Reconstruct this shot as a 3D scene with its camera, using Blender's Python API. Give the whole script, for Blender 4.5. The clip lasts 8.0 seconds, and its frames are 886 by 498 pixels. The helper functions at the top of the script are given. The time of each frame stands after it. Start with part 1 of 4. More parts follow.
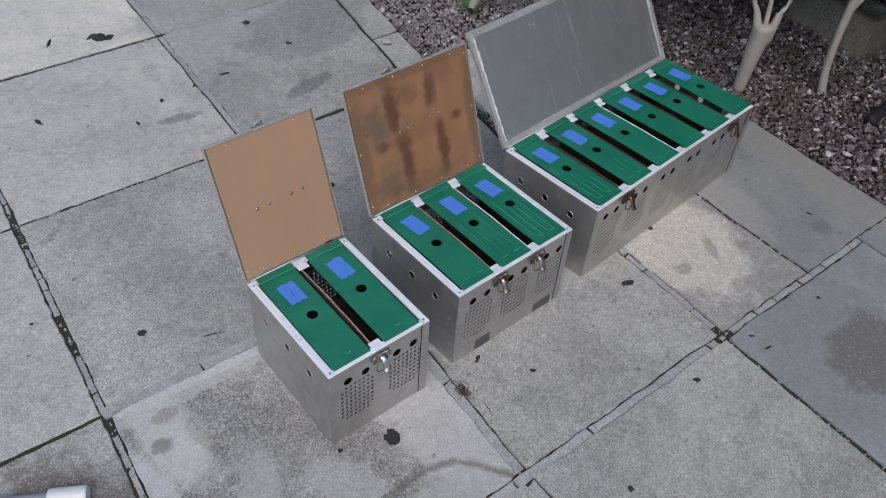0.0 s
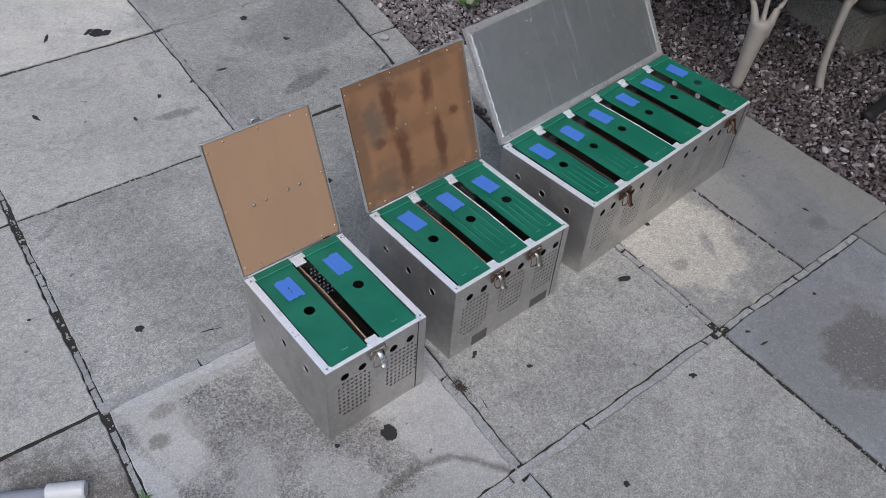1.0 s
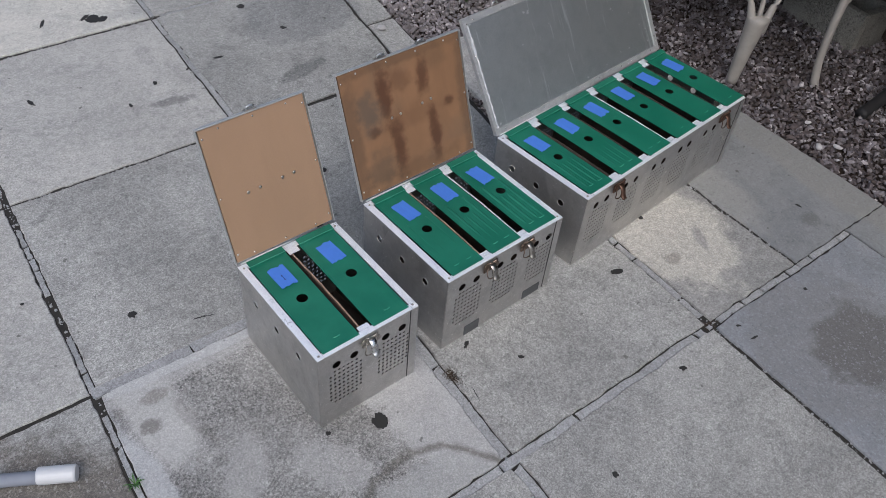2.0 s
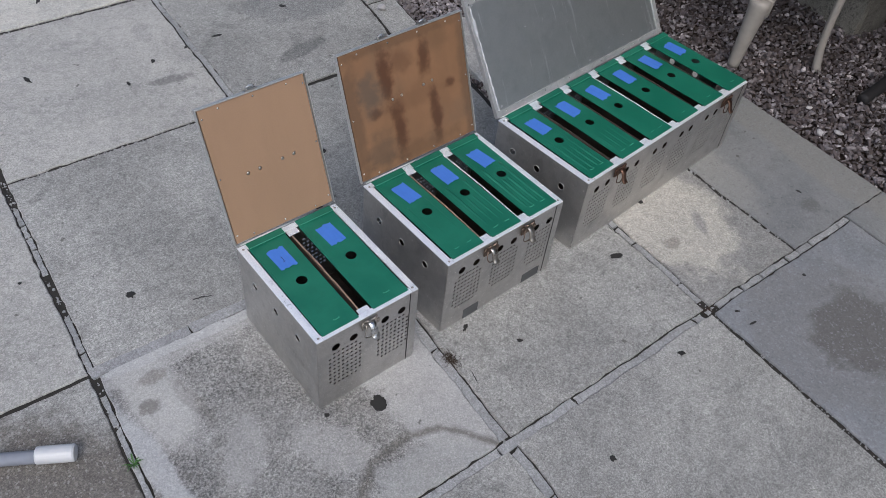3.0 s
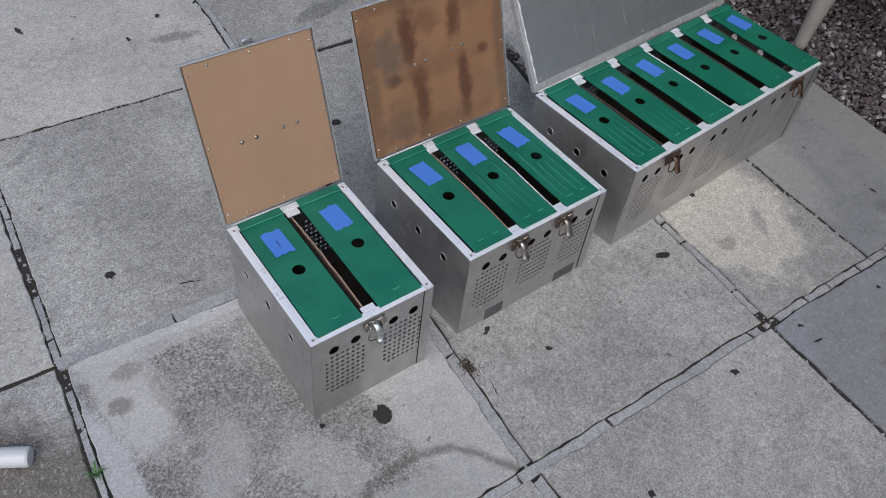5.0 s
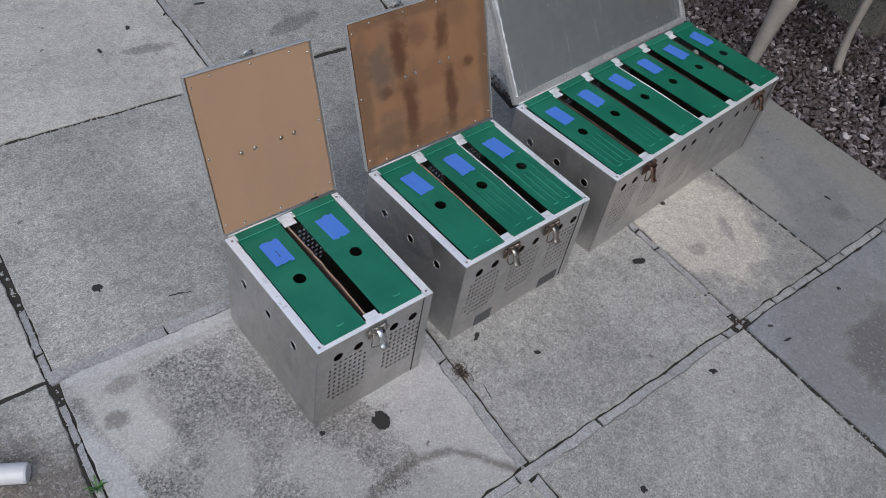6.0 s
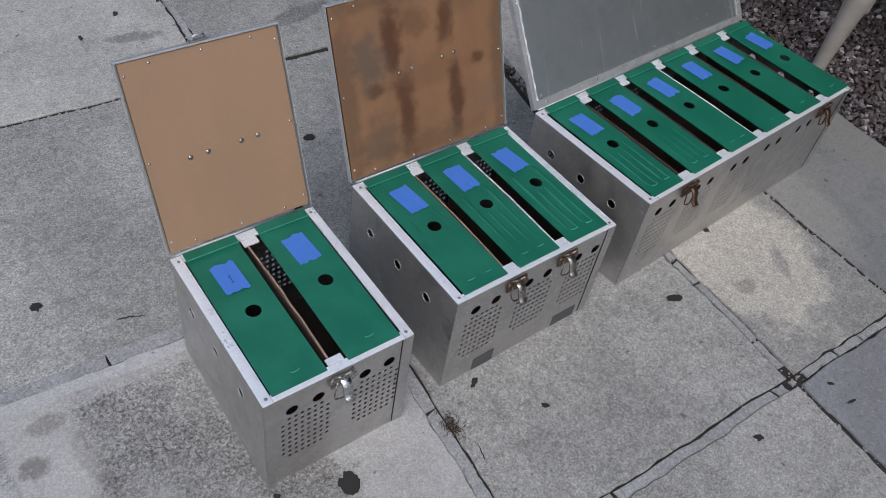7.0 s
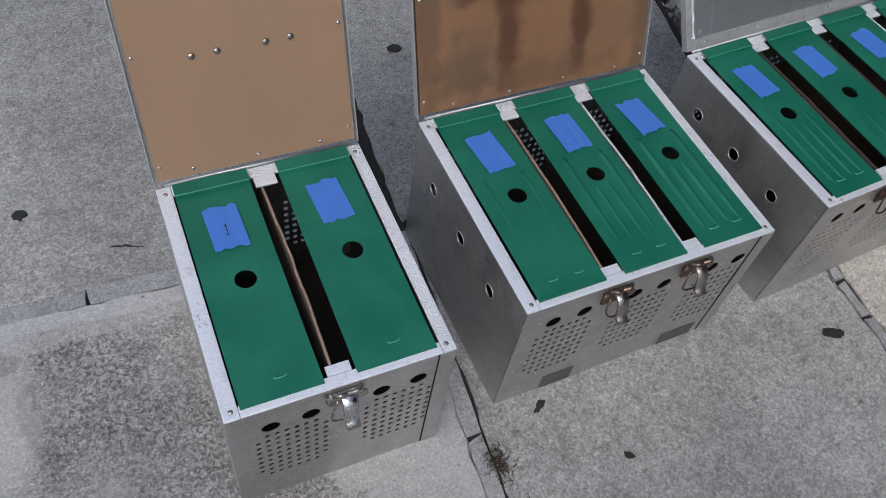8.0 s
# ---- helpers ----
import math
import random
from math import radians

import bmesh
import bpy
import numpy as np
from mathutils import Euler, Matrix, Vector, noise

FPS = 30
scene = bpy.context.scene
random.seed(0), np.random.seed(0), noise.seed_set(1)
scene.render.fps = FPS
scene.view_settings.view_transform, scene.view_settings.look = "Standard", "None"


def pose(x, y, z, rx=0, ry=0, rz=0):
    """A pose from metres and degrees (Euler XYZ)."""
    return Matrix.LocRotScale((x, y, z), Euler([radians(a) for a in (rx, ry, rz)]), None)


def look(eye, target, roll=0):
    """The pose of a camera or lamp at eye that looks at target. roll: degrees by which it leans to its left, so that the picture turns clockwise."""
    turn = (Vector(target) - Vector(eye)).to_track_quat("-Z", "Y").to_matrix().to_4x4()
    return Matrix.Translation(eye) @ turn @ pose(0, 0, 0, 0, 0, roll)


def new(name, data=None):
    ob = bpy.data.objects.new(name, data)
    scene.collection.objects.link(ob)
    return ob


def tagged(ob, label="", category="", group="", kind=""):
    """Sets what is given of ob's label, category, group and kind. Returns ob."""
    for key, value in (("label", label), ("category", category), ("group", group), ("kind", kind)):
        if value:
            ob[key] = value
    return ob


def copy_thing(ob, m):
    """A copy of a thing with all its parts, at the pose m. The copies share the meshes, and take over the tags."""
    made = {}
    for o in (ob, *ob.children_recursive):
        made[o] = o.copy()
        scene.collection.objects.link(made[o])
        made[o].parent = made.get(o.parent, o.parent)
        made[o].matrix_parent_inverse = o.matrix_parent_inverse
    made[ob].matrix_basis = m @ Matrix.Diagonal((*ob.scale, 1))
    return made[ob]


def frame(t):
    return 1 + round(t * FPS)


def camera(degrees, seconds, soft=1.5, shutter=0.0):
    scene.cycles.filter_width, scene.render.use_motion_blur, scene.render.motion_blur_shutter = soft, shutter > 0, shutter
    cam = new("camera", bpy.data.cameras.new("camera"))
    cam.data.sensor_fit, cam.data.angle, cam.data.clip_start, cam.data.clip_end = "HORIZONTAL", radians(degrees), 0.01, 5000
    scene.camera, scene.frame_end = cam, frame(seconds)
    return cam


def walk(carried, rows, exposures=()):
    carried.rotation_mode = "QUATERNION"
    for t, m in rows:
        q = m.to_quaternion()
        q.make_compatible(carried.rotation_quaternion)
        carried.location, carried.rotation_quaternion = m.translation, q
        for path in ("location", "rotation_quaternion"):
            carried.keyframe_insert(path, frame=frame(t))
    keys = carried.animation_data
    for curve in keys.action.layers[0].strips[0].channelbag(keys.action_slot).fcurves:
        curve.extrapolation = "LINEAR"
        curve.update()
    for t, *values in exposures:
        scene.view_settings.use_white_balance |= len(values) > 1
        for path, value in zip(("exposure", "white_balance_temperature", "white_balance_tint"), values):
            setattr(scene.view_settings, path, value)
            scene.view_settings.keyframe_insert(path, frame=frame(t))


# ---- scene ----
# camera and walk: seconds, eye, yaw, pitch, roll
cam = camera(57.0, 8.0, soft=0.7)
PATH = [
    (0.00, -0.5595, -0.9293, 1.7344, -42.698, -44.241, 4.714),
    (0.50, -0.5625, -0.9289, 1.7390, -43.583, -44.492, 5.395),
    (1.00, -0.5567, -0.9333, 1.7397, -42.855, -44.584, 4.841),
    (1.50, -0.5585, -0.9501, 1.7387, -43.096, -44.465, 5.473),
    (3.00, -0.5623, -0.9328, 1.7361, -43.986, -46.292, 6.975),
    (3.50, -0.5700, -0.9323, 1.7409, -42.732, -45.270, 6.072),
    (4.00, -0.5342, -0.8985, 1.6895, -42.838, -45.292, 6.901),
    (4.20, -0.4700, -0.8440, 1.6120, -42.690, -45.830, 7.200),
    (4.50, -0.4085, -0.7935, 1.5521, -41.811, -46.547, 6.912),
    (4.70, -0.4076, -0.7977, 1.5445, -41.065, -47.243, 7.236),
    (5.80, -0.4963, -0.7305, 1.5719, -45.232, -47.618, 11.515),
    (6.00, -0.5367, -0.7373, 1.5561, -47.761, -46.167, 11.604),
    (6.50, -0.5593, -0.7321, 1.5537, -51.166, -43.990, 12.423),
    (6.80, -0.3937, -0.6581, 1.4576, -48.027, -45.395, 11.929),
    (7.00, -0.2829, -0.6280, 1.3818, -43.064, -46.381, 10.431),
    (7.20, -0.2538, -0.6279, 1.3717, -40.065, -47.884, 11.565),
    (7.50, -0.2284, -0.6121, 1.3106, -37.717, -49.246, 12.304),
    (7.70, -0.1425, -0.5334, 1.2392, -36.007, -50.674, 11.891),
    (8.00, -0.0172, -0.3893, 1.1302, -32.308, -53.373, 11.280),
]
STOPS, KELVIN, TINT = 0.08, 6070.0, 9.0
walk(cam, [(t, pose(x, y, z, 0, 0, yaw) @ pose(0, 0, 0, 90 + pitch, 0, 0) @ pose(0, 0, 0, 0, 0, roll)) for t, x, y, z, yaw, pitch, roll in PATH],
     [(t, STOPS - d, KELVIN, TINT) for t, d in ((0.0, 0.0), (4.0, 0.02), (6.5, 0.09), (7.2, 0.13), (8.0, 0.22))])

# overcast daylight
SUN_HEIGHT, SUN_TURN = 52.0, 222.0
world = bpy.data.worlds.new("overcast_sky")
scene.world = world
world.use_nodes = True
sky = world.node_tree.nodes.new("ShaderNodeTexSky")
sky.sky_type = "NISHITA"
sky.sun_disc = False
sky.sun_elevation, sky.sun_rotation = radians(SUN_HEIGHT), radians(SUN_TURN)
sky.air_density, sky.dust_density, sky.ozone_density = 1.0, 4.0, 0.6
backgr = world.node_tree.nodes["Background"]
backgr.inputs["Strength"].default_value = 0.15
world.node_tree.links.new(sky.outputs["Color"], backgr.inputs["Color"])
sun_data = bpy.data.lights.new("sun", "SUN")
sun_data.energy, sun_data.angle, sun_data.color = 1.1, radians(50), (1.0, 0.97, 0.93)
sun = new("sun", sun_data)
_e, _a = radians(SUN_HEIGHT), radians(SUN_TURN)
sun.matrix_world = look(Vector((math.sin(_a) * math.cos(_e), math.cos(_a) * math.cos(_e), math.sin(_e))) * 8, (0, 0, 0))


# ---- materials ----
class Mat:
    """A node material with short calls for its nodes."""

    def __init__(self, name, rough=0.6, metal=0.0):
        self.m = bpy.data.materials.new(name)
        self.m.use_nodes = True
        self.t = self.m.node_tree
        self.b = self.t.nodes["Principled BSDF"]
        self.b.inputs["Roughness"].default_value, self.b.inputs["Metallic"].default_value = rough, metal

    def node(self, kind, **sets):
        n = self.t.nodes.new(kind)
        for k, v in sets.items():
            n.inputs[k.replace("_", " ")].default_value = v
        return n

    def link(self, a, b):
        self.t.links.new(a, b)

    def place(self, own=False, shift=True):
        """World place, or the thing's own; shifted by the object's random number."""
        if own:
            out = self.t.nodes.new("ShaderNodeTexCoord").outputs["Object"]
        else:
            out = self.t.nodes.new("ShaderNodeNewGeometry").outputs["Position"]
        if not shift:
            return out
        info = self.t.nodes.new("ShaderNodeObjectInfo")
        mul = self.node("ShaderNodeVectorMath")
        mul.operation = "MULTIPLY_ADD"
        self.link(info.outputs["Random"], mul.inputs[0])
        mul.inputs[1].default_value = (37.0, 53.0, 19.0)
        self.link(out, mul.inputs[2])
        return mul.outputs[0]

    def noise(self, at, scale, detail=4.0, rough=0.55, warp=0.0):
        n = self.node("ShaderNodeTexNoise", Scale=scale, Detail=detail, Roughness=rough, Distortion=warp)
        self.link(at, n.inputs["Vector"])
        return n.outputs["Fac"]

    def cells(self, at, scale, feature="F1", out="Distance"):
        n = self.node("ShaderNodeTexVoronoi", Scale=scale)
        n.feature = feature
        self.link(at, n.inputs["Vector"])
        return n.outputs[out]

    def span(self, v, a, b, lo=0.0, hi=1.0):
        n = self.t.nodes.new("ShaderNodeMapRange")
        n.interpolation_type = "SMOOTHSTEP"
        for i, x in enumerate((a, b, lo, hi)):
            n.inputs[i + 1].default_value = x
        self.link(v, n.inputs[0])
        return n.outputs[0]

    def math(self, op, a, b=None):
        n = self.t.nodes.new("ShaderNodeMath")
        n.operation = op
        for i, v in enumerate((a, b)):
            if v is None:
                continue
            if isinstance(v, (int, float)):
                n.inputs[i].default_value = v
            else:
                self.link(v, n.inputs[i])
        return n.outputs[0]

    def mix(self, fac, a, b, blend="MIX"):
        n = self.t.nodes.new("ShaderNodeMix")
        n.data_type, n.blend_type = "RGBA", blend
        for sock, v in ((n.inputs[0], fac), (n.inputs[6], a), (n.inputs[7], b)):
            if isinstance(v, (int, float)):
                sock.default_value = v
            elif isinstance(v, tuple):
                sock.default_value = (*v, 1.0)
            else:
                self.link(v, sock)
        return n.outputs[2]

    def colour(self, c):
        if isinstance(c, tuple):
            self.b.inputs["Base Color"].default_value = (*c, 1)
        else:
            self.link(c, self.b.inputs["Base Color"])

    def rough(self, v):
        self.link(v, self.b.inputs["Roughness"])

    def bump(self, v, strength=0.3, depth=0.002):
        n = self.node("ShaderNodeBump", Strength=strength, Distance=depth)
        self.link(v, n.inputs["Height"])
        self.link(n.outputs[0], self.b.inputs["Normal"])

    def blot(self, centre, radii, warp_at=None, edge=0.35, turn=0.0):
        """1 inside an uneven patch of the ground round a place of the world, 0 outside."""
        g = self.t.nodes.new("ShaderNodeNewGeometry").outputs["Position"]
        mp = self.t.nodes.new("ShaderNodeMapping")
        mp.vector_type = "TEXTURE"
        mp.inputs["Location"].default_value = (*centre, 0)
        mp.inputs["Rotation"].default_value = (0, 0, radians(turn))
        mp.inputs["Scale"].default_value = (radii[0], radii[1], 1000)
        self.link(g, mp.inputs["Vector"])
        ln = self.t.nodes.new("ShaderNodeVectorMath")
        ln.operation = "LENGTH"
        self.link(mp.outputs[0], ln.inputs[0])
        wob = self.noise(g, 9.0 / max(radii) * 0.25, 9.0, 0.68)
        d = self.math("ADD", ln.outputs["Value"], self.math("MULTIPLY", self.math("SUBTRACT", wob, 0.5), 1.4))
        return self.span(d, 1.0 + edge, 1.0 - edge)


def _ring(self, centre, radius, half):
    """1 on a soft, uneven ring on the ground."""
    g = self.t.nodes.new("ShaderNodeNewGeometry").outputs["Position"]
    sub = self.t.nodes.new("ShaderNodeVectorMath")
    sub.operation = "DISTANCE"
    self.link(g, sub.inputs[0])
    sub.inputs[1].default_value = (*centre, 0)
    d = self.math("ADD", sub.outputs["Value"], self.math("MULTIPLY", self.math("SUBTRACT", self.noise(g, 14.0, 5.0), 0.5), 0.05))
    off = self.math("ABSOLUTE", self.math("SUBTRACT", d, radius))
    return self.span(off, half, 0.0)


Mat.ring = _ring


def _own_blot(self, at, centre, radii):
    """1 inside an uneven patch of the thing's own space."""
    mp = self.t.nodes.new("ShaderNodeMapping")
    mp.vector_type = "TEXTURE"
    mp.inputs["Location"].default_value = centre
    mp.inputs["Scale"].default_value = radii
    self.link(at, mp.inputs["Vector"])
    ln = self.t.nodes.new("ShaderNodeVectorMath")
    ln.operation = "LENGTH"
    self.link(mp.outputs[0], ln.inputs[0])
    wob = self.noise(at, 28.0, 5.0)
    return self.span(self.math("ADD", ln.outputs["Value"], self.math("MULTIPLY", self.math("SUBTRACT", wob, 0.5), 2.3)), 1.6, 0.4)


Mat.own_blot = _own_blot


def concrete(name, base, light, dark, speck=0.5, rough_top=False, blots=()):
    """Weathered concrete: sand grains, grit, smears and stains. blots: (centre, radii, colour, amount, turn)."""
    m = Mat(name, 0.88)
    at = m.place()
    big, mid = m.noise(at, 2.3, 6.0, 0.65, 0.5), m.noise(at, 11.0, 7.0, 0.7)
    fine, soft = m.noise(at, 230.0, 4.0, 0.75), m.noise(at, 95.0, 3.0, 0.65)
    mott = m.noise(at, 42.0, 4.0, 0.7)
    cloud, flake = m.noise(at, 4.6, 9.0, 0.72, 1.1), m.noise(at, 19.0, 6.0, 0.72, 0.6)
    c = m.mix(m.span(big, 0.36, 0.66), base, light)
    c = m.mix(m.math("MULTIPLY", m.span(mid, 0.5, 0.72), 0.4), c, dark)
    c = m.mix(m.span(cloud, 0.52, 0.60, 0.0, 0.4), c, light)
    c = m.mix(m.span(cloud, 0.46, 0.38, 0.0, 0.38), c, dark)
    c = m.mix(m.span(flake, 0.58, 0.66, 0.0, 0.35), c, light)
    c = m.mix(m.span(m.noise(at, 27.0, 6.0, 0.75, 0.8), 0.40, 0.34, 0.0, 0.5), c, dark)
    open_top = 1.0
    for centre, radii, col, amount, turn in blots:
        mask = m.math("MULTIPLY", m.blot(centre, radii, turn=turn, edge=0.16 if radii[0] > 0.1 else 0.3), amount)
        c = m.mix(mask, c, col)
        if rough_top and sum(col) > sum(light):
            open_top = m.math("MULTIPLY", open_top, m.math("SUBTRACT", 1.0, mask))
    own = m.t.nodes.new("ShaderNodeObjectInfo").outputs["Random"]
    fine_tone = m.span(own, 0.0, 1.0, 0.93, 1.07)
    if rough_top and blots:
        c = m.mix(m.math("MULTIPLY", m.ring((0.10, -0.36), 0.19, 0.020), 0.75), c, (0.115, 0.105, 0.09))
    # single grains, each of its own tone
    grain = m.t.nodes.new("ShaderNodeSeparateColor")
    m.link(m.cells(at, 210.0, out="Color"), grain.inputs[0])
    sand = m.t.nodes.new("ShaderNodeSeparateColor")
    m.link(m.cells(at, 430.0, out="Color"), sand.inputs[0])
    lo, hi = (0.64, 1.34) if rough_top else (0.68, 1.31)
    tone = m.math("MULTIPLY", m.span(fine, 0.34, 0.66, lo, hi), m.span(mott, 0.3, 0.7, 0.86, 1.13))
    tone = m.math("MULTIPLY", tone, m.span(grain.outputs[0], 0.0, 1.0, 0.84, 1.16))
    tone = m.math("MULTIPLY", tone, m.span(sand.outputs[1], 0.0, 1.0, 0.80, 1.20))
    tone = m.math("MULTIPLY", tone, fine_tone)
    grey = m.node("ShaderNodeCombineColor")
    for i in range(3):
        m.link(tone, grey.inputs[i])
    grainy = m.math("MULTIPLY", m.span(open_top, 0.0, 1.0, 0.4, 1.0), speck) if rough_top and blots else speck
    c = m.mix(grainy, c, m.mix(1.0, c, grey.outputs[0], "MULTIPLY"))
    if rough_top:
        # worn surface: open pits between the stones, closed where cement was smeared over it
        pits = m.math("MULTIPLY", m.span(m.noise(at, 135.0, 3.0, 0.7, 0.4), 0.50, 0.585), 0.8)
        pits = m.math("MULTIPLY", pits, m.span(m.noise(at, 6.0, 6.0, 0.7), 0.64, 0.40, 0.12, 1.0))
        pits = m.math("MULTIPLY", pits, open_top)
    else:
        pits = m.math("MULTIPLY", m.span(m.noise(at, 88.0, 3.0, 0.6), 0.58, 0.68), 0.3)
    c = m.mix(pits, c, tuple(v * 0.34 for v in base))
    # pale stone grains and dark specks
    c = m.mix(m.math("MULTIPLY", m.span(grain.outputs[1], 0.80, 0.90), m.span(soft, 0.42, 0.58, 0.0, 0.5)), c, tuple(min(0.6, v * 1.5) for v in base))
    c = m.mix(m.span(m.noise(at, 33.0, 2.0, 0.5), 0.71, 0.77, 0.0, 0.7), c, (0.07, 0.065, 0.06))
    m.colour(c)
    m.bump(m.math("ADD", m.math("ADD", m.math("MULTIPLY", fine, 0.5), m.math("MULTIPLY", mid, 0.9)), m.math("MULTIPLY", pits, -1.2)), 0.8 if rough_top else 0.5, 0.003)
    return m.m


GREY = (0.235, 0.233, 0.224)
mat_slab_mid = concrete("concrete_slab_grey", (0.325, 0.320, 0.305), (0.395, 0.388, 0.366), (0.215, 0.213, 0.206), 0.6,
                        blots=[((0.313, 1.442), (0.075, 0.022), (0.14, 0.138, 0.135), 0.7, -8)])
mat_slab = concrete("concrete_slab", GREY, (0.315, 0.312, 0.298), (0.155, 0.155, 0.152), 0.85,
                    blots=[((0.313, 1.442), (0.075, 0.022), (0.12, 0.118, 0.115), 0.7, -8), ((0.80, 1.36), (0.11, 0.035), (0.12, 0.12, 0.12), 0.7, 12),
                           ((1.05, 1.75), (0.3, 0.2), (0.16, 0.165, 0.17), 0.5, 20), ((-0.70, 0.06), (0.36, 0.33), (0.115, 0.104, 0.092), 0.9, 0)])
mat_slab_light = concrete("concrete_slab_pale", (0.43, 0.421, 0.388), (0.51, 0.495, 0.450), (0.31, 0.303, 0.285), 0.55,
                          blots=[((0.95, 2.15), (0.5, 0.28), (0.22, 0.22, 0.22), 0.6, 10)])
mat_slab_rough = concrete("concrete_slab_worn", (0.24, 0.235, 0.225), (0.33, 0.325, 0.31), (0.16, 0.155, 0.15), 0.95, True,
                          blots=[((0.24, -0.12), (0.11, 0.26), (0.385, 0.382, 0.375), 0.85, 8), ((-0.03, -0.10), (0.06, 0.10), (0.36, 0.355, 0.345), 0.7, 30), ((-0.2, 0.02), (0.10, 0.05), (0.34, 0.335, 0.325), 0.7, 60), ((-0.30, 0.28), (0.07, 0.2), (0.40, 0.395, 0.38), 0.9, 5), ((-0.12, 0.37), (0.3, 0.035), (0.37, 0.365, 0.355), 0.7, 0), ((-0.235, 0.22), (0.018, 0.09), (0.17, 0.16, 0.145), 0.4, 10), ((-0.28, 0.33), (0.035, 0.02), (0.16, 0.15, 0.13), 0.6, 0),
                                 ((0.10, -0.33), (0.17, 0.13), (0.33, 0.33, 0.322), 0.8, 0), ((0.30, 0.1), (0.055, 0.22), (0.38, 0.378, 0.372), 0.85, 4),
                                 ((-0.375, 0.03), (0.030, 0.34), (0.40, 0.405, 0.41), 0.85, 4), ((-0.05, 0.385), (0.36, 0.022), (0.40, 0.40, 0.40), 0.9, -2), ((-0.325, 0.255), (0.026, 0.022), (0.15, 0.142, 0.128), 0.75, 0)])
mat_slab_cream = concrete("concrete_slab_cream", (0.225, 0.223, 0.215), (0.265, 0.26, 0.25), (0.175, 0.173, 0.168), 0.75,
                          blots=[((1.27, -0.02), (0.19, 0.27), (0.44, 0.42, 0.375), 0.9, 0), ((1.19, -0.12), (0.03, 0.022), (0.2, 0.185, 0.16), 0.6, 0),
                                 ((1.335, -0.11), (0.05, 0.018), (0.24, 0.235, 0.225), 0.8, 60)])
mat_slab_edge = concrete("concrete_slab_edge", (0.165, 0.172, 0.178), (0.205, 0.208, 0.210), (0.130, 0.135, 0.138), 0.25,
                         blots=[((1.58, 0.10), (0.09, 0.30), (0.25, 0.248, 0.238), 0.75, -6), ((1.99, -0.1), (0.13, 0.75), (0.215, 0.21, 0.198), 0.8, -4), ((1.72, -0.27), (0.035, 0.03), (0.10, 0.10, 0.095), 0.5, 0)])
mat_slab_blue = concrete("concrete_slab_smooth", (0.185, 0.195, 0.21), (0.225, 0.23, 0.24), (0.15, 0.155, 0.16), 0.3,
                         blots=[((1.30, -0.62), (0.28, 0.25), (0.165, 0.162, 0.16), 0.45, 10), ((1.37, -0.66), (0.16, 0.13), (0.085, 0.079, 0.073), 0.65, 20)])
mat_mortar = concrete("mortar", (0.245, 0.248, 0.252), (0.31, 0.312, 0.315), (0.18, 0.18, 0.182), 0.6)


def make_soil():
    m = Mat("soil", 0.95)
    at = m.place(shift=False)
    n, f = m.noise(at, 6.0, 6.0, 0.6), m.noise(at, 140.0, 3.0, 0.7)
    m.colour(m.mix(m.span(f, 0.3, 0.7), m.mix(m.span(n, 0.35, 0.65), (0.026, 0.016, 0.011), (0.055, 0.034, 0.024)), (0.02, 0.014, 0.011)))
    m.bump(f, 0.8, 0.006)
    return m.m


def make_gravel():
    m = Mat("gravel_stone", 0.85)
    at = m.place(shift=False)
    isl = m.t.nodes.new("ShaderNodeNewGeometry").outputs["Random Per Island"]
    ramp = m.t.nodes.new("ShaderNodeValToRGB")
    e = ramp.color_ramp.elements
    e[0].position, e[0].color = 0.0, (0.030, 0.021, 0.018, 1)
    e[1].position, e[1].color = 1.0, (0.46, 0.43, 0.44, 1)
    for p, c in ((0.22, (0.078, 0.061, 0.062, 1)), (0.6, (0.134, 0.117, 0.124, 1)), (0.88, (0.228, 0.205, 0.216, 1))):
        x = e.new(p)
        x.color = c
    m.link(isl, ramp.inputs[0])
    n = m.noise(at, 90.0, 4.0, 0.65)
    c = m.mix(m.span(n, 0.4, 0.7, 0.0, 0.55), m.mix(m.span(m.noise(at, 5.5, 5.0, 0.65), 0.50, 0.62, 0.0, 0.62), ramp.outputs[0], (0.040, 0.029, 0.024)), (0.075, 0.060, 0.056))
    # paler stones in the open part of the bed, its daylight added to their colour
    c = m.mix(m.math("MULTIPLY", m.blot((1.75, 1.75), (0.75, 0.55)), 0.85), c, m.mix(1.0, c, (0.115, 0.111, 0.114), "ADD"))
    m.colour(c)
    m.bump(n, 0.6, 0.002)
    return m.m


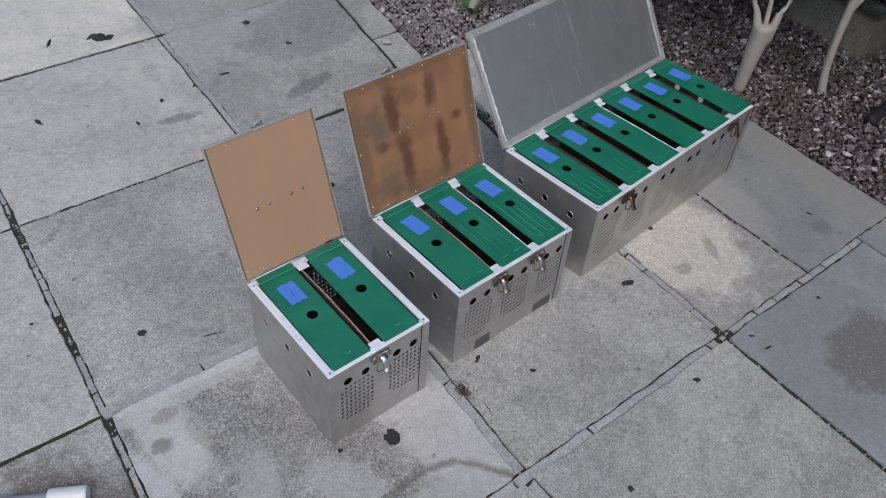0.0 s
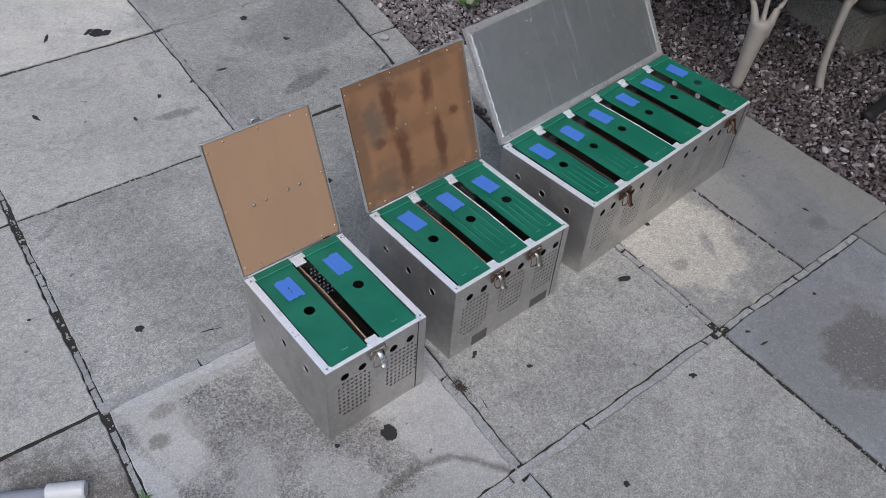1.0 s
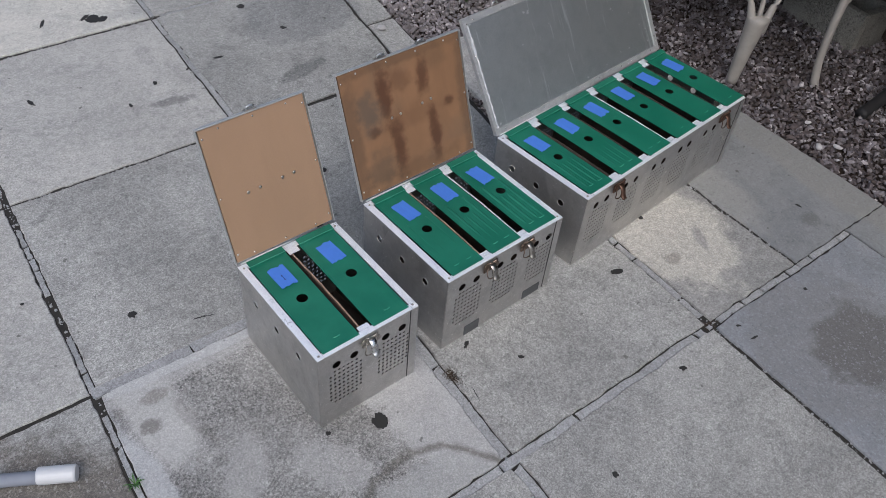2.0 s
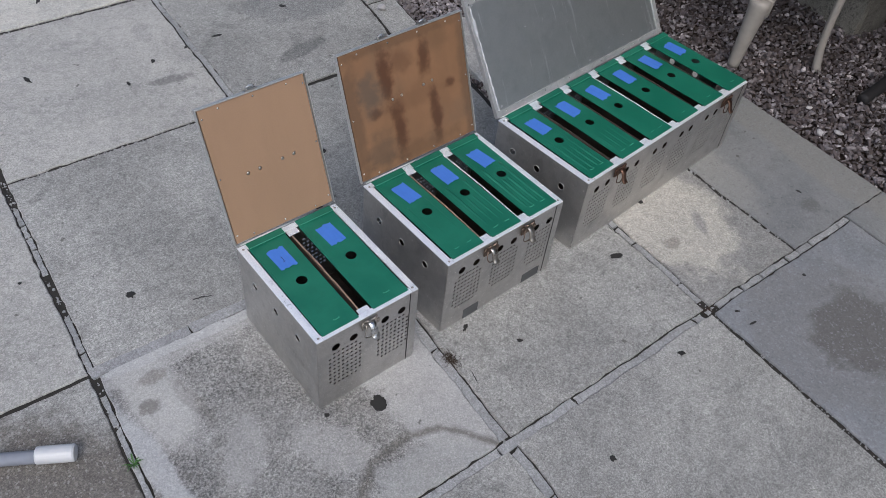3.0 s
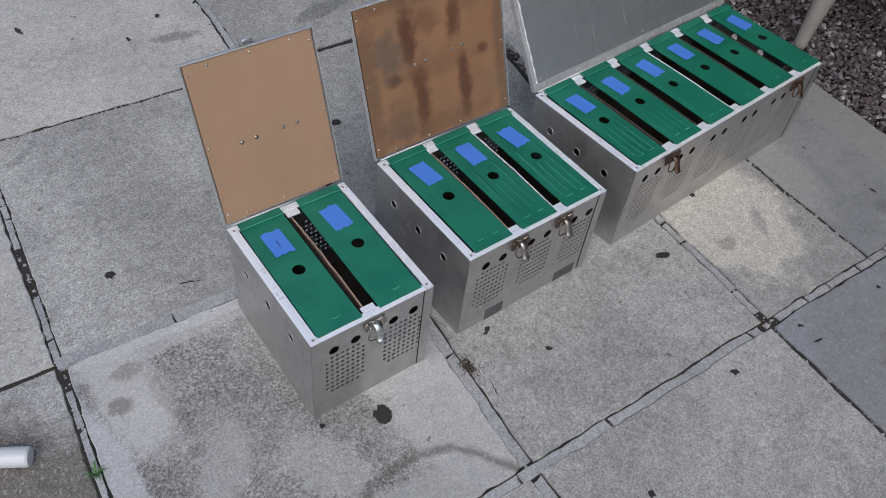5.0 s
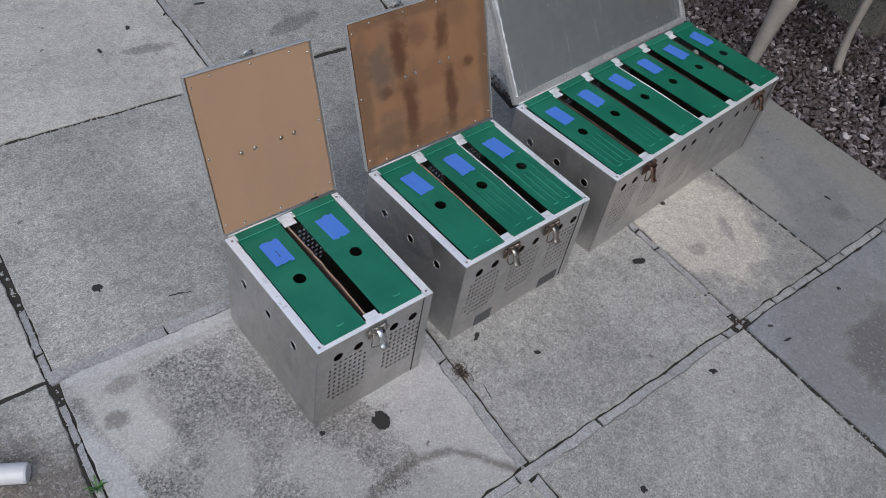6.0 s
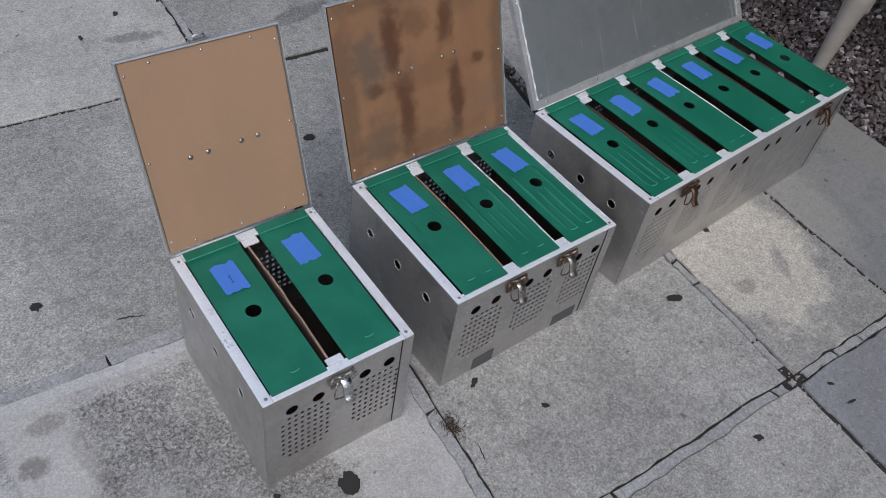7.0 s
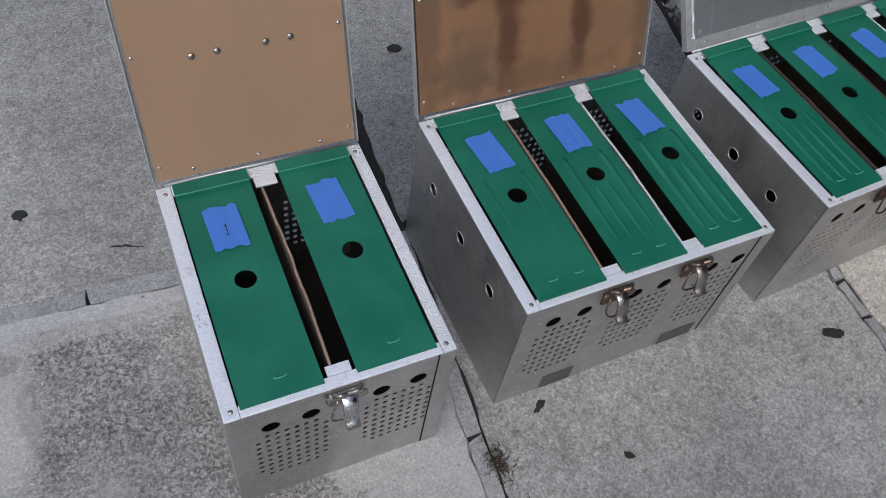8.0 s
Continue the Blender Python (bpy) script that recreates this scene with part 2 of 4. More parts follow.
def make_metal(name, col, rough, crinkle=0.0, stain=0.4, metal=1.0, waves=3.0, streak=0.0):
    """Worn aluminium sheet; crinkle: the embossed pattern of the rim strips."""
    m = Mat(name, rough, metal)
    at = m.place(own=True)
    n, f = m.noise(at, 14.0, 6.0, 0.65), m.noise(at, 180.0, 3.0, 0.6)
    c = m.mix(m.span(n, 0.42, 0.72, 0.0, stain), col, tuple(v * 0.6 for v in col))
    c = m.mix(m.span(m.noise(at, 420.0, 3.0, 0.8), 0.35, 0.65, 0.0, 0.4), c, tuple(v * 0.62 for v in col))
    c = m.mix(m.span(m.noise(at, 55.0, 4.0, 0.75), 0.62, 0.72, 0.0, 0.45 if waves > 1 else 0.12), c, tuple(min(0.95, v * 1.35) for v in col))
    if waves > 1:
        # bright flecks: sparkle of the dented sheet put into its colour
        c = m.mix(m.span(m.noise(at, 130.0, 3.0, 0.7), 0.645, 0.70, 0.0, 0.8), c, tuple(min(0.97, v * 1.6) for v in col))
        c = m.mix(m.span(m.noise(at, 23.0, 5.0, 0.7, 0.6), 0.56, 0.70, 0.0, 0.4), c, tuple(v * 0.5 for v in col))
    if streak:
        st = m.node("ShaderNodeMapping")
        st.inputs["Scale"].default_value = (1.0, 1.0, 0.06)
        m.link(at, st.inputs["Vector"])
        c = m.mix(m.span(m.noise(st.outputs[0], 55.0, 4.0, 0.7), 0.6, 0.72, 0.0, streak), c, tuple(min(0.9, v * 1.5) for v in col))
        c = m.mix(m.span(m.noise(at, 34.0, 3.0, 0.6), 0.69, 0.72, 0.0, 0.8), c, (0.8, 0.8, 0.8))
    m.colour(c)
    m.rough(m.math("ADD", m.span(n, 0.3, 0.7, rough - 0.07 * min(1, waves), rough + 0.13 * min(1, waves)), m.span(f, 0.3, 0.7, -0.05, 0.06)))
    if crinkle:
        m.bump(m.math("ADD", m.noise(at, 310.0, 2.0, 0.5, 1.0), m.noise(at, 30.0, 2.0)), crinkle, 0.0028)
    else:
        m.bump(m.math("ADD", m.math("ADD", f, m.math("MULTIPLY", m.noise(at, 48.0, 3.0, 0.6), min(1.0, waves) * 1.6)), m.math("MULTIPLY", n, waves)), 0.36, 0.0016)
    return m.m


def make_board(name, base, dark, stains=0.0):
    m = Mat(name, 0.55)
    at = m.place(own=True, shift=False)
    st = m.node("ShaderNodeMapping")
    st.inputs["Scale"].default_value = (1.0, 1.0, 0.42)
    m.link(at, st.inputs["Vector"])
    n, f = m.noise(st.outputs[0], 11.0, 5.0, 0.6, 0.5), m.noise(at, 320.0, 2.0, 0.6)
    c = m.mix(m.span(n, 0.35, 0.68, 0.0, 0.35), base, tuple(v * (0.8 if not stains else 0.62) for v in base))
    c = m.mix(m.span(f, 0.35, 0.7, 0.0, 0.15), c, tuple(v * 0.72 for v in base))
    if stains:
        c = m.mix(m.span(m.noise(at, 3.2, 4.0, 0.5), 0.5, 0.68, 0.0, 0.55), c, (0.115, 0.085, 0.06))
        for x, z, rx, rz, amt, col in ((0.128, 0.262, 0.020, 0.060, 0.9, dark), (0.258, 0.268, 0.018, 0.045, 0.85, dark), (0.150, 0.105, 0.020, 0.075, 0.85, dark), (0.275, 0.100, 0.017, 0.062, 0.85, dark),
                                       (0.082, 0.170, 0.014, 0.015, 0.8, dark), (0.335, 0.175, 0.014, 0.015, 0.8, dark), (0.072, 0.225, 0.035, 0.050, 0.75, (0.088, 0.070, 0.054)), (0.20, 0.03, 0.12, 0.022, 0.45, (0.10, 0.055, 0.028)), (0.20, 0.335, 0.19, 0.012, 0.5, (0.09, 0.05, 0.026)), (0.30, 0.305, 0.045, 0.03, 0.35, (0.11, 0.065, 0.035)),
                                       (0.185, 0.285, 0.030, 0.03, 0.4, dark), (0.205, 0.175, 0.10, 0.03, 0.2, dark), (0.085, 0.06, 0.045, 0.05, 0.55, (0.08, 0.06, 0.042)), (0.02, 0.17, 0.02, 0.2, 0.6, (0.10, 0.06, 0.035)), (0.39, 0.17, 0.016, 0.2, 0.6, (0.10, 0.06, 0.035))):
            c = m.mix(m.math("MULTIPLY", m.own_blot(at, (x, 0.003, z), (rx, 9.0, rz)), amt * stains), c, col)
    m.colour(c)
    m.bump(f, 0.1, 0.0005)
    return m.m


def make_green():
    m = Mat("green_plastic", 0.42)
    at = m.place(own=True)
    n, f = m.noise(at, 12.0, 5.0, 0.6), m.noise(at, 240.0, 2.0, 0.6)
    c = m.mix(m.span(n, 0.35, 0.7), (0.0085, 0.118, 0.072), (0.013, 0.15, 0.092))
    m.colour(m.mix(m.span(f, 0.68, 0.8, 0.0, 0.25), c, (0.05, 0.2, 0.14)))
    m.rough(m.span(n, 0.3, 0.7, 0.36, 0.5))
    m.bump(m.math("ADD", f, m.math("MULTIPLY", n, 2.0)), 0.08, 0.0008)
    return m.m


def make_plain(name, col, rough=0.6, metal=0.0, vary=0.25, scale=30.0, bump=0.1):
    m = Mat(name, rough, metal)
    at = m.place(own=True)
    n = m.noise(at, scale, 5.0, 0.6)
    m.colour(m.mix(m.span(n, 0.35, 0.7, 0.0, vary), col, tuple(v * 0.55 for v in col)))
    m.bump(m.noise(at, scale * 6), bump, 0.001)
    return m.m


mat_soil, mat_gravel = make_soil(), make_gravel()
mat_alu = make_metal("aluminium_sheet", (0.60, 0.59, 0.575), 0.45)
mat_rim = make_metal("embossed_aluminium", (0.93, 0.945, 0.985), 0.34, 1.0, 0.10, 0.42)
mat_rim_flat = make_metal("bright_aluminium", (0.93, 0.945, 0.985), 0.36, 0.22, 0.14, 0.42)
mat_lid_alu = make_metal("dull_aluminium", (0.53, 0.55, 0.545), 0.52, 0.0, 0.30, 1.0, 0.2, 0.6)
mat_edge = make_metal("edge_aluminium", (0.55, 0.55, 0.545), 0.5, 0.0, 0.4, 0.7)
mat_bronze = make_metal("tarnished_steel", (0.25, 0.185, 0.145), 0.36, 0.0, 0.6)
mat_steel = make_metal("latch_steel", (0.42, 0.39, 0.35), 0.3)
mat_rusty = make_metal("rusty_steel", (0.10, 0.055, 0.038), 0.55, 0.0, 0.8, 0.7)
mat_rust_lever = make_metal("browned_steel", (0.22, 0.13, 0.095), 0.42, 0.0, 0.7)
mat_bright = make_metal("bright_steel", (0.72, 0.72, 0.72), 0.22)
mat_board = make_board("hardboard_tan", (0.315, 0.200, 0.122), (0.12, 0.07, 0.04))
mat_board_old = make_board("hardboard_stained", (0.240, 0.128, 0.064), (0.066, 0.023, 0.009), 0.95)
# divider colour darkened to stand in for the shade inside the boxes
mat_divider = make_plain("divider_board", (0.05, 0.034, 0.026), 0.8, 0, 0.5)
mat_divider_edge = make_plain("divider_edge", (0.33, 0.225, 0.17), 0.7, 0, 0.6)
# near-black colour that deepens the shade inside the boxes
mat_inner_shade = make_plain("inner_shade_board", (0.035, 0.028, 0.024), 0.8)
mat_green = make_green()
# lighter green of the thumb catches and the painted fold highlight
mat_green_pale = make_plain("pale_green_plastic", (0.06, 0.30, 0.20), 0.4)
mat_tape = make_plain("blue_tape", (0.06, 0.175, 0.57), 0.6, 0, 0.12, 60.0, 0.2)
mat_ink = make_plain("ink", (0.015, 0.02, 0.06), 0.7)
mat_patch = make_plain("grey_tape", (0.075, 0.077, 0.080), 0.6, 0.0, 0.3)
mat_white = make_plain("white_resin", (0.29, 0.268, 0.242), 0.5, 0, 0.3, 20.0, 0.15)
mat_pipe = make_plain("grey_pipe", (0.30, 0.32, 0.37), 0.4)
mat_cap = make_plain("white_pvc", (0.50, 0.51, 0.53), 0.35, 0, 0.12)
mat_block = concrete("cinder_block", (0.135, 0.125, 0.108), (0.20, 0.19, 0.165), (0.06, 0.058, 0.045), 0.6, True)
mat_black = make_plain("black_metal", (0.010, 0.009, 0.010), 0.75)
mat_yellow = make_plain("yellow_hose", (0.45, 0.27, 0.03), 0.5)
mat_leaf = make_plain("leaf", (0.05, 0.13, 0.025), 0.5)
mat_dry = make_plain("dry_root", (0.045, 0.03, 0.02), 0.9)
mat_spot = make_plain("black_tar", (0.018, 0.017, 0.016), 0.8, 0, 0.4)
mat_shell = make_plain("pale_stone", (0.40, 0.385, 0.385), 0.7)


# ---- mesh helpers ----
def part(name, bm, material, parent=None, label="", smooth=False):
    me = bpy.data.meshes.new(name)
    bm.to_mesh(me)
    bm.free()
    me.materials.append(material)
    if smooth:
        me.polygons.foreach_set("use_smooth", [True] * len(me.polygons))
    ob = new(name, me)
    if parent is not None:
        ob.parent = parent
    return tagged(ob, label)


def thing(name, m, label, category, group="", kind=""):
    ob = new(name)
    ob.empty_display_size = 0.05
    ob.matrix_world = m
    return tagged(ob, label, category, group, kind)


def block(bm, x0, x1, y0, y1, z0, z1, bevel=0.0, m=None):
    made = bmesh.ops.create_cube(bm, size=1.0)["verts"]
    bmesh.ops.transform(bm, verts=made, matrix=Matrix.Translation(((x0 + x1) / 2, (y0 + y1) / 2, (z0 + z1) / 2)) @ Matrix.Diagonal((x1 - x0, y1 - y0, z1 - z0, 1)))
    if bevel:
        edges = list({e for v in made for e in v.link_edges})
        out = bmesh.ops.bevel(bm, geom=edges, offset=bevel, segments=2, affect="EDGES", profile=0.6)
        made = list({v for f in out["faces"] for v in f.verts} | {v for v in made if v.is_valid})
    if m is not None:
        bmesh.ops.transform(bm, verts=made, matrix=m)
    return made


def boxed(x0, x1, y0, y1, z0, z1, bevel=0.0, m=None):
    bm = bmesh.new()
    block(bm, x0, x1, y0, y1, z0, z1, bevel, m)
    return bm


def tube(points, radii, sides=10, close=True):
    """A round bar through points, of one radius or one for each point."""
    bm = bmesh.new()
    pts = [Vector(p) for p in points]
    rad = radii if isinstance(radii, (list, tuple)) else [radii] * len(pts)
    rings = []
    for i, p in enumerate(pts):
        d = (pts[min(i + 1, len(pts) - 1)] - pts[max(i - 1, 0)]).normalized()
        s = d.cross(Vector((0.31, 0.17, 0.93)) if abs(d.z) < 0.9 else Vector((1, 0.2, 0))).normalized()
        u = s.cross(d)
        rings.append([bm.verts.new(p + (s * math.cos(a) + u * math.sin(a)) * rad[i]) for a in (2 * math.pi * k / sides for k in range(sides))])
    for a, b in zip(rings, rings[1:]):
        for k in range(sides):
            bm.faces.new((a[k], a[(k + 1) % sides], b[(k + 1) % sides], b[k]))
    if close:
        bm.faces.new(rings[0][::-1])
        bm.faces.new(rings[-1])
    return bm


def glide(points, n=8):
    """More points on a smooth line through the given ones."""
    p = [Vector(q) for q in points]
    out = []
    for i in range(len(p) - 1):
        a, b, c, d = p[max(i - 1, 0)], p[i], p[i + 1], p[min(i + 2, len(p) - 1)]
        for k in range(n):
            t = k / n
            out.append(0.5 * (2 * b + (c - a) * t + (2 * a - 5 * b + 4 * c - d) * t * t + (3 * b - a - 3 * c + d) * t ** 3))
    return out + [p[-1]]


def cell(bm, u0, u1, v0, v1, put, hole=None, sides=8):
    """A rectangle of sheet, with a round hole (u, v, r) or none; put(u, v) gives the place."""
    if hole is None:
        bm.faces.new([bm.verts.new(put(u, v)) for u, v in ((u0, v0), (u1, v0), (u1, v1), (u0, v1))])
        return
    hu, hv, r = hole
    inner, outer = [], []
    for k in range(sides):
        a = 2 * math.pi * (k + 0.5) / sides
        c, s = math.cos(a), math.sin(a)
        inner.append(bm.verts.new(put(hu + r * c, hv + r * s)))
        far = min(((u1 if c > 0 else u0) - hu) / c if abs(c) > 1e-6 else 9, ((v1 if s > 0 else v0) - hv) / s if abs(s) > 1e-6 else 9)
        outer.append((hu + far * c, hv + far * s))
    corners = [(u1, v1), (u0, v1), (u0, v0), (u1, v0)]
    angle = [math.atan2(v - hv, u - hu) % (2 * math.pi) for u, v in corners]
    ov = [bm.verts.new(put(*q)) for q in outer]
    for k in range(sides):
        n = (k + 1) % sides
        a0, a1 = 2 * math.pi * (k + 0.5) / sides, 2 * math.pi * (k + 1.5) / sides
        mid = [bm.verts.new(put(*corners[j])) for j in range(4) if a0 < angle[j] < a1 or a0 < angle[j] + 2 * math.pi < a1]
        bm.faces.new([inner[k], ov[k], *mid, ov[n], inner[n]])


def perforated(bm, u0, u1, v0, v1, put, columns=8, rows=9, r=0.0037):
    """A grid of small holes over a rectangle of sheet; the four corners are left whole."""
    w, h = (u1 - u0) / columns, (v1 - v0) / rows
    for i in range(columns):
        for k in range(rows):
            a, b, c, d = u0 + i * w, u0 + (i + 1) * w, v0 + k * h, v0 + (k + 1) * h
            corner = i in (0, columns - 1) and k in (0, rows - 1)
            cell(bm, a, b, c, d, put, None if corner else ((a + b) / 2, (c + d) / 2, r))


def band(bm, u0, u1, v0, v1, put, holes, r, sides=18):
    """A strip of sheet with a row of round holes at the given places."""
    at = u0
    for h in holes:
        cell(bm, at, h - r * 1.25, v0, v1, put)
        cell(bm, h - r * 1.25, h + r * 1.25, v0, v1, put, (h, (v0 + v1) / 2, r), sides)
        at = h + r * 1.25
    cell(bm, at, u1, v0, v1, put)


def thick(ob, t):
    mod = ob.modifiers.new("thickness", "SOLIDIFY")
    mod.thickness, mod.offset = t, 0.0
    return ob


# ---- patio, ground ----
def j_line(k, x_or_y):
    """Joint lines of the patio: letters a to e run away from the boxes' fronts, 0 to 5 along them."""
    a, b = {"z": (-1.22, 0.075), "a": (-0.427, 0.078), "b": (0.345, 0.080), "c": (1.093, 0.055), "d": (1.511, 0.04), "e": (1.79, 0.045), "f": (2.025, 0.065),
            0: (2.80, -0.03), 1: (2.012, -0.028), 2: (1.196, -0.045), 3: (0.408, -0.04), 4: (-0.325, -0.030), 5: (-1.10, -0.03), 6: (-1.9, -0.03)}[k]
    return a + b * x_or_y


def meet(c, r):
    x = 0.0
    for _ in range(6):
        y = j_line(r, x)
        x = j_line(c, y)
    return x, y


def wander(q):
    """The hand-laid joints stray a little from their lines."""
    a, b = Vector((q.x * 6.0, q.y * 6.0, 3.0)), Vector((q.x * 23.0, q.y * 23.0, 8.0))
    u = Vector((0, 0, 11.0))
    return Vector((0.0045 * noise.noise(a) + 0.0022 * noise.noise(b), 0.0045 * noise.noise(a + u) + 0.0022 * noise.noise(b + u)))


def outline_slab(corners, seed, top, thick_z=0.06, gap=0.010, chip=0.0028, step=0.022):
    """A cast slab with uneven, slightly rounded edges."""
    rnd = random.Random(seed)
    cx, cy = sum(c[0] for c in corners) / len(corners), sum(c[1] for c in corners) / len(corners)
    ring = []
    n = len(corners)
    lines = []
    for i in range(n):
        a, b = Vector(corners[i]), Vector(corners[(i + 1) % n])
        d = (b - a).normalized()
        inw = Vector((-d.y, d.x))
        if (Vector((cx, cy)) - a).dot(inw) < 0:
            inw = -inw
        lines.append((a + inw * (gap if isinstance(gap, float) else gap[i]), d, (b - a).length))
    pts = []
    for i in range(n):
        (p, d, _), (q, e, _) = lines[i - 1], lines[i]
        det = d.x * -e.y + e.x * d.y
        t = ((q.x - p.x) * -e.y + e.x * (q.y - p.y)) / det if abs(det) > 1e-9 else 0
        pts.append(p + d * t)
    for i in range(n):
        a, b = pts[i], pts[(i + 1) % n]
        m = max(2, int((b - a).length / step))
        for k in range(m):
            q = a.lerp(b, k / m)
            inw = (Vector((cx, cy)) - q).normalized()
            ring.append(q + wander(q) + inw * abs(rnd.gauss(0, chip)))
    bm = bmesh.new()
    c = Vector((cx, cy))
    low = [bm.verts.new((*p, top - thick_z)) for p in ring]
    edge = 0.0028 if thick_z > 0.04 else 0.0012
    mid = [bm.verts.new((*p, top - edge)) for p in ring]
    high = [bm.verts.new((*(p + (c - p).normalized() * edge), top)) for p in ring]
    k = len(ring)
    for i in range(k):
        j = (i + 1) % k
        bm.faces.new((low[i], low[j], mid[j], mid[i]))
        bm.faces.new((mid[i], mid[j], high[j], high[i]))
    bm.faces.new(high)
    bmesh.ops.recalc_face_normals(bm, faces=bm.faces[:])
    return bm


ground_bm = bmesh.new()
bmesh.ops.create_grid(ground_bm, x_segments=24, y_segments=24, size=400)
ground = part("ground", ground_bm, mat_soil)
ground.location = (0, 0, -0.05)
tagged(ground, "dark brown soil under gravel and paving", "ground", kind="structure")

pavement = thing("pavement", Matrix(), "patio of weathered grey concrete slabs with broken mortar joints", "pavement", kind="structure")
pavement.location = (0, 0, 0)


HALF = {"z": 0.007, "a": 0.0088, "b": 0.013, "c": 0.012, "d": 0.0065, "e": 0.004, "f": 0.002, 0: 0.005, 1: 0.0075, 2: 0.0052, 3: 0.013, 4: 0.0115, 5: 0.010, 6: 0.010}


def slab(c0, c1, r0, r1, material, seed, top=0.0, gap=0.010, name="slab"):
    gap = [HALF[r0] if not (r0 == 3 and c0 == "z") else 0.0035, HALF[c1], HALF[r1] if not (r1 == 3 and c0 == "z") else 0.0035, HALF[c0]]
    if r0 > 4:
        gap = [HALF[r0], 0.006 if c1 == "c" else HALF[c1], HALF[r1], 0.005 if c0 == "c" else HALF[c0]]
    if c0 == "e":
        gap[2] = 0.0
    return part(name, outline_slab([meet(c0, r0), meet(c1, r0), meet(c1, r1), meet(c0, r1)], seed, top, gap=gap), material, pavement)


# column by column; a joint is as wide as two gaps
for i, (c0, c1, r0, r1, mt, top, gap) in enumerate([
        ("z", "a", 2, 1, mat_slab_mid, -0.004, 0.010), ("z", "a", 3, 2, mat_slab_mid, -0.002, 0.010), ("z", "a", 4, 3, mat_slab, -0.005, 0.010), ("z", "a", 5, 4, mat_slab, 0, 0.010),
        ("z", "a", 1, 0, mat_slab_light, 0, 0.010), ("z", "a", 6, 5, mat_slab, 0, 0.010),
        ("a", "b", 1, 0, mat_slab_light, 0.0, 0.009), ("a", "b", 2, 1, mat_slab_mid, -0.002, 0.009), ("a", "b", 3, 2, mat_slab, 0.0, 0.011), ("a", "b", 4, 3, mat_slab_rough, 0.0, 0.012),
        ("a", "b", 5, 4, mat_slab, 0.0, 0.012), ("a", "b", 6, 5, mat_slab, 0.0, 0.010),
        ("b", "c", 4, 3, mat_slab, 0.0, 0.015), ("b", "c", 5, 4, mat_slab, 0.0, 0.015), ("b", "c", 6, 5, mat_slab, 0.0, 0.012),
        ("c", "d", 4, 3, mat_slab_cream, 0.0, 0.012), ("d", "f", 4, 3, mat_slab_edge, -0.002, 0.006), ("c", "e", 5, 4, mat_slab_blue, 0.0, 0.010), ("c", "e", 6, 5, mat_slab, 0.0, 0.010),
        ("e", "f", 6, 5, mat_slab, 0.0, 0.006)]):
    slab(c0, c1, r0, r1, mt, 100 + i, top, gap)


for _i in range(5):
    for _j in range(3):
        _x0, _y0 = -1.235 - 0.8 * (_j + 1) + 0.075 * (2.0 - 0.8 * _i), 2.02 - 0.8 * _i
        part("slab", outline_slab([(_x0, _y0 - 0.8), (_x0 + 0.8, _y0 - 0.8), (_x0 + 0.86, _y0), (_x0 + 0.06, _y0)], 500 + _i * 7 + _j, 0.0, gap=0.008), mat_slab, pavement)
for _i in range(5):
    part("slab", outline_slab([(-1.36 + 0.77 * _i - 0.06, -2.72), (-0.59 + 0.77 * _i - 0.06, -2.72), (-0.59 + 0.77 * _i, -1.93), (-1.36 + 0.77 * _i, -1.93)], 600 + _i, 0.0, gap=0.008), mat_slab, pavement)


def back_edge(y):
    return 1.165 + 0.193 * (y - 0.67)


def free_slab(corners, material, seed, top=0.0, gap=0.008):
    return part("slab", outline_slab(corners, seed, top, gap=gap), material, pavement)


_e4, _f4 = meet("e", 4), meet("f", 4)
free_slab([meet("e", 5), meet("f", 5), (_f4[0], _f4[1] + 0.0125), (_e4[0], _e4[1] + 0.0125)], mat_slab_edge, 320, -0.0025, [0.01, 0.002, 0.0, 0.004])
BORDER = 0.13
_bx = lambda y: back_edge(y) - BORDER
_b3, _b2, _b1, _b0 = meet("b", 3), meet("b", 2), meet("b", 1), meet("b", 0)
free_slab([_b3, (2.05, 0.335), (2.05, 0.60), (1.15, 0.62), (1.02, 0.62), (_bx(1.155), 1.150), _b2], mat_slab, 301, -0.002)
free_slab([_b2, (_bx(1.15), 1.150), (_bx(1.98), 1.980), _b1], mat_slab, 302)
free_slab([_b1, (_bx(1.98), 1.980), (_bx(2.78), 2.78), _b0], mat_slab, 303)
free_slab([(_bx(0.62), 0.62), (back_edge(0.62), 0.62), (back_edge(1.5), 1.5), (_bx(1.5), 1.5)], mat_slab, 304, -0.003, 0.003)
free_slab([(_bx(1.5), 1.5), (back_edge(1.5), 1.5), (back_edge(2.8), 2.8), (_bx(2.8), 2.8)], mat_slab, 305, -0.002, 0.003)


free_slab([(back_edge(0.66) + 0.045, 0.66), (2.02, 0.63), (2.06, 1.22), (back_edge(1.24) + 0.045, 1.24)], mat_slab_mid, 306, -0.004, 0.004)


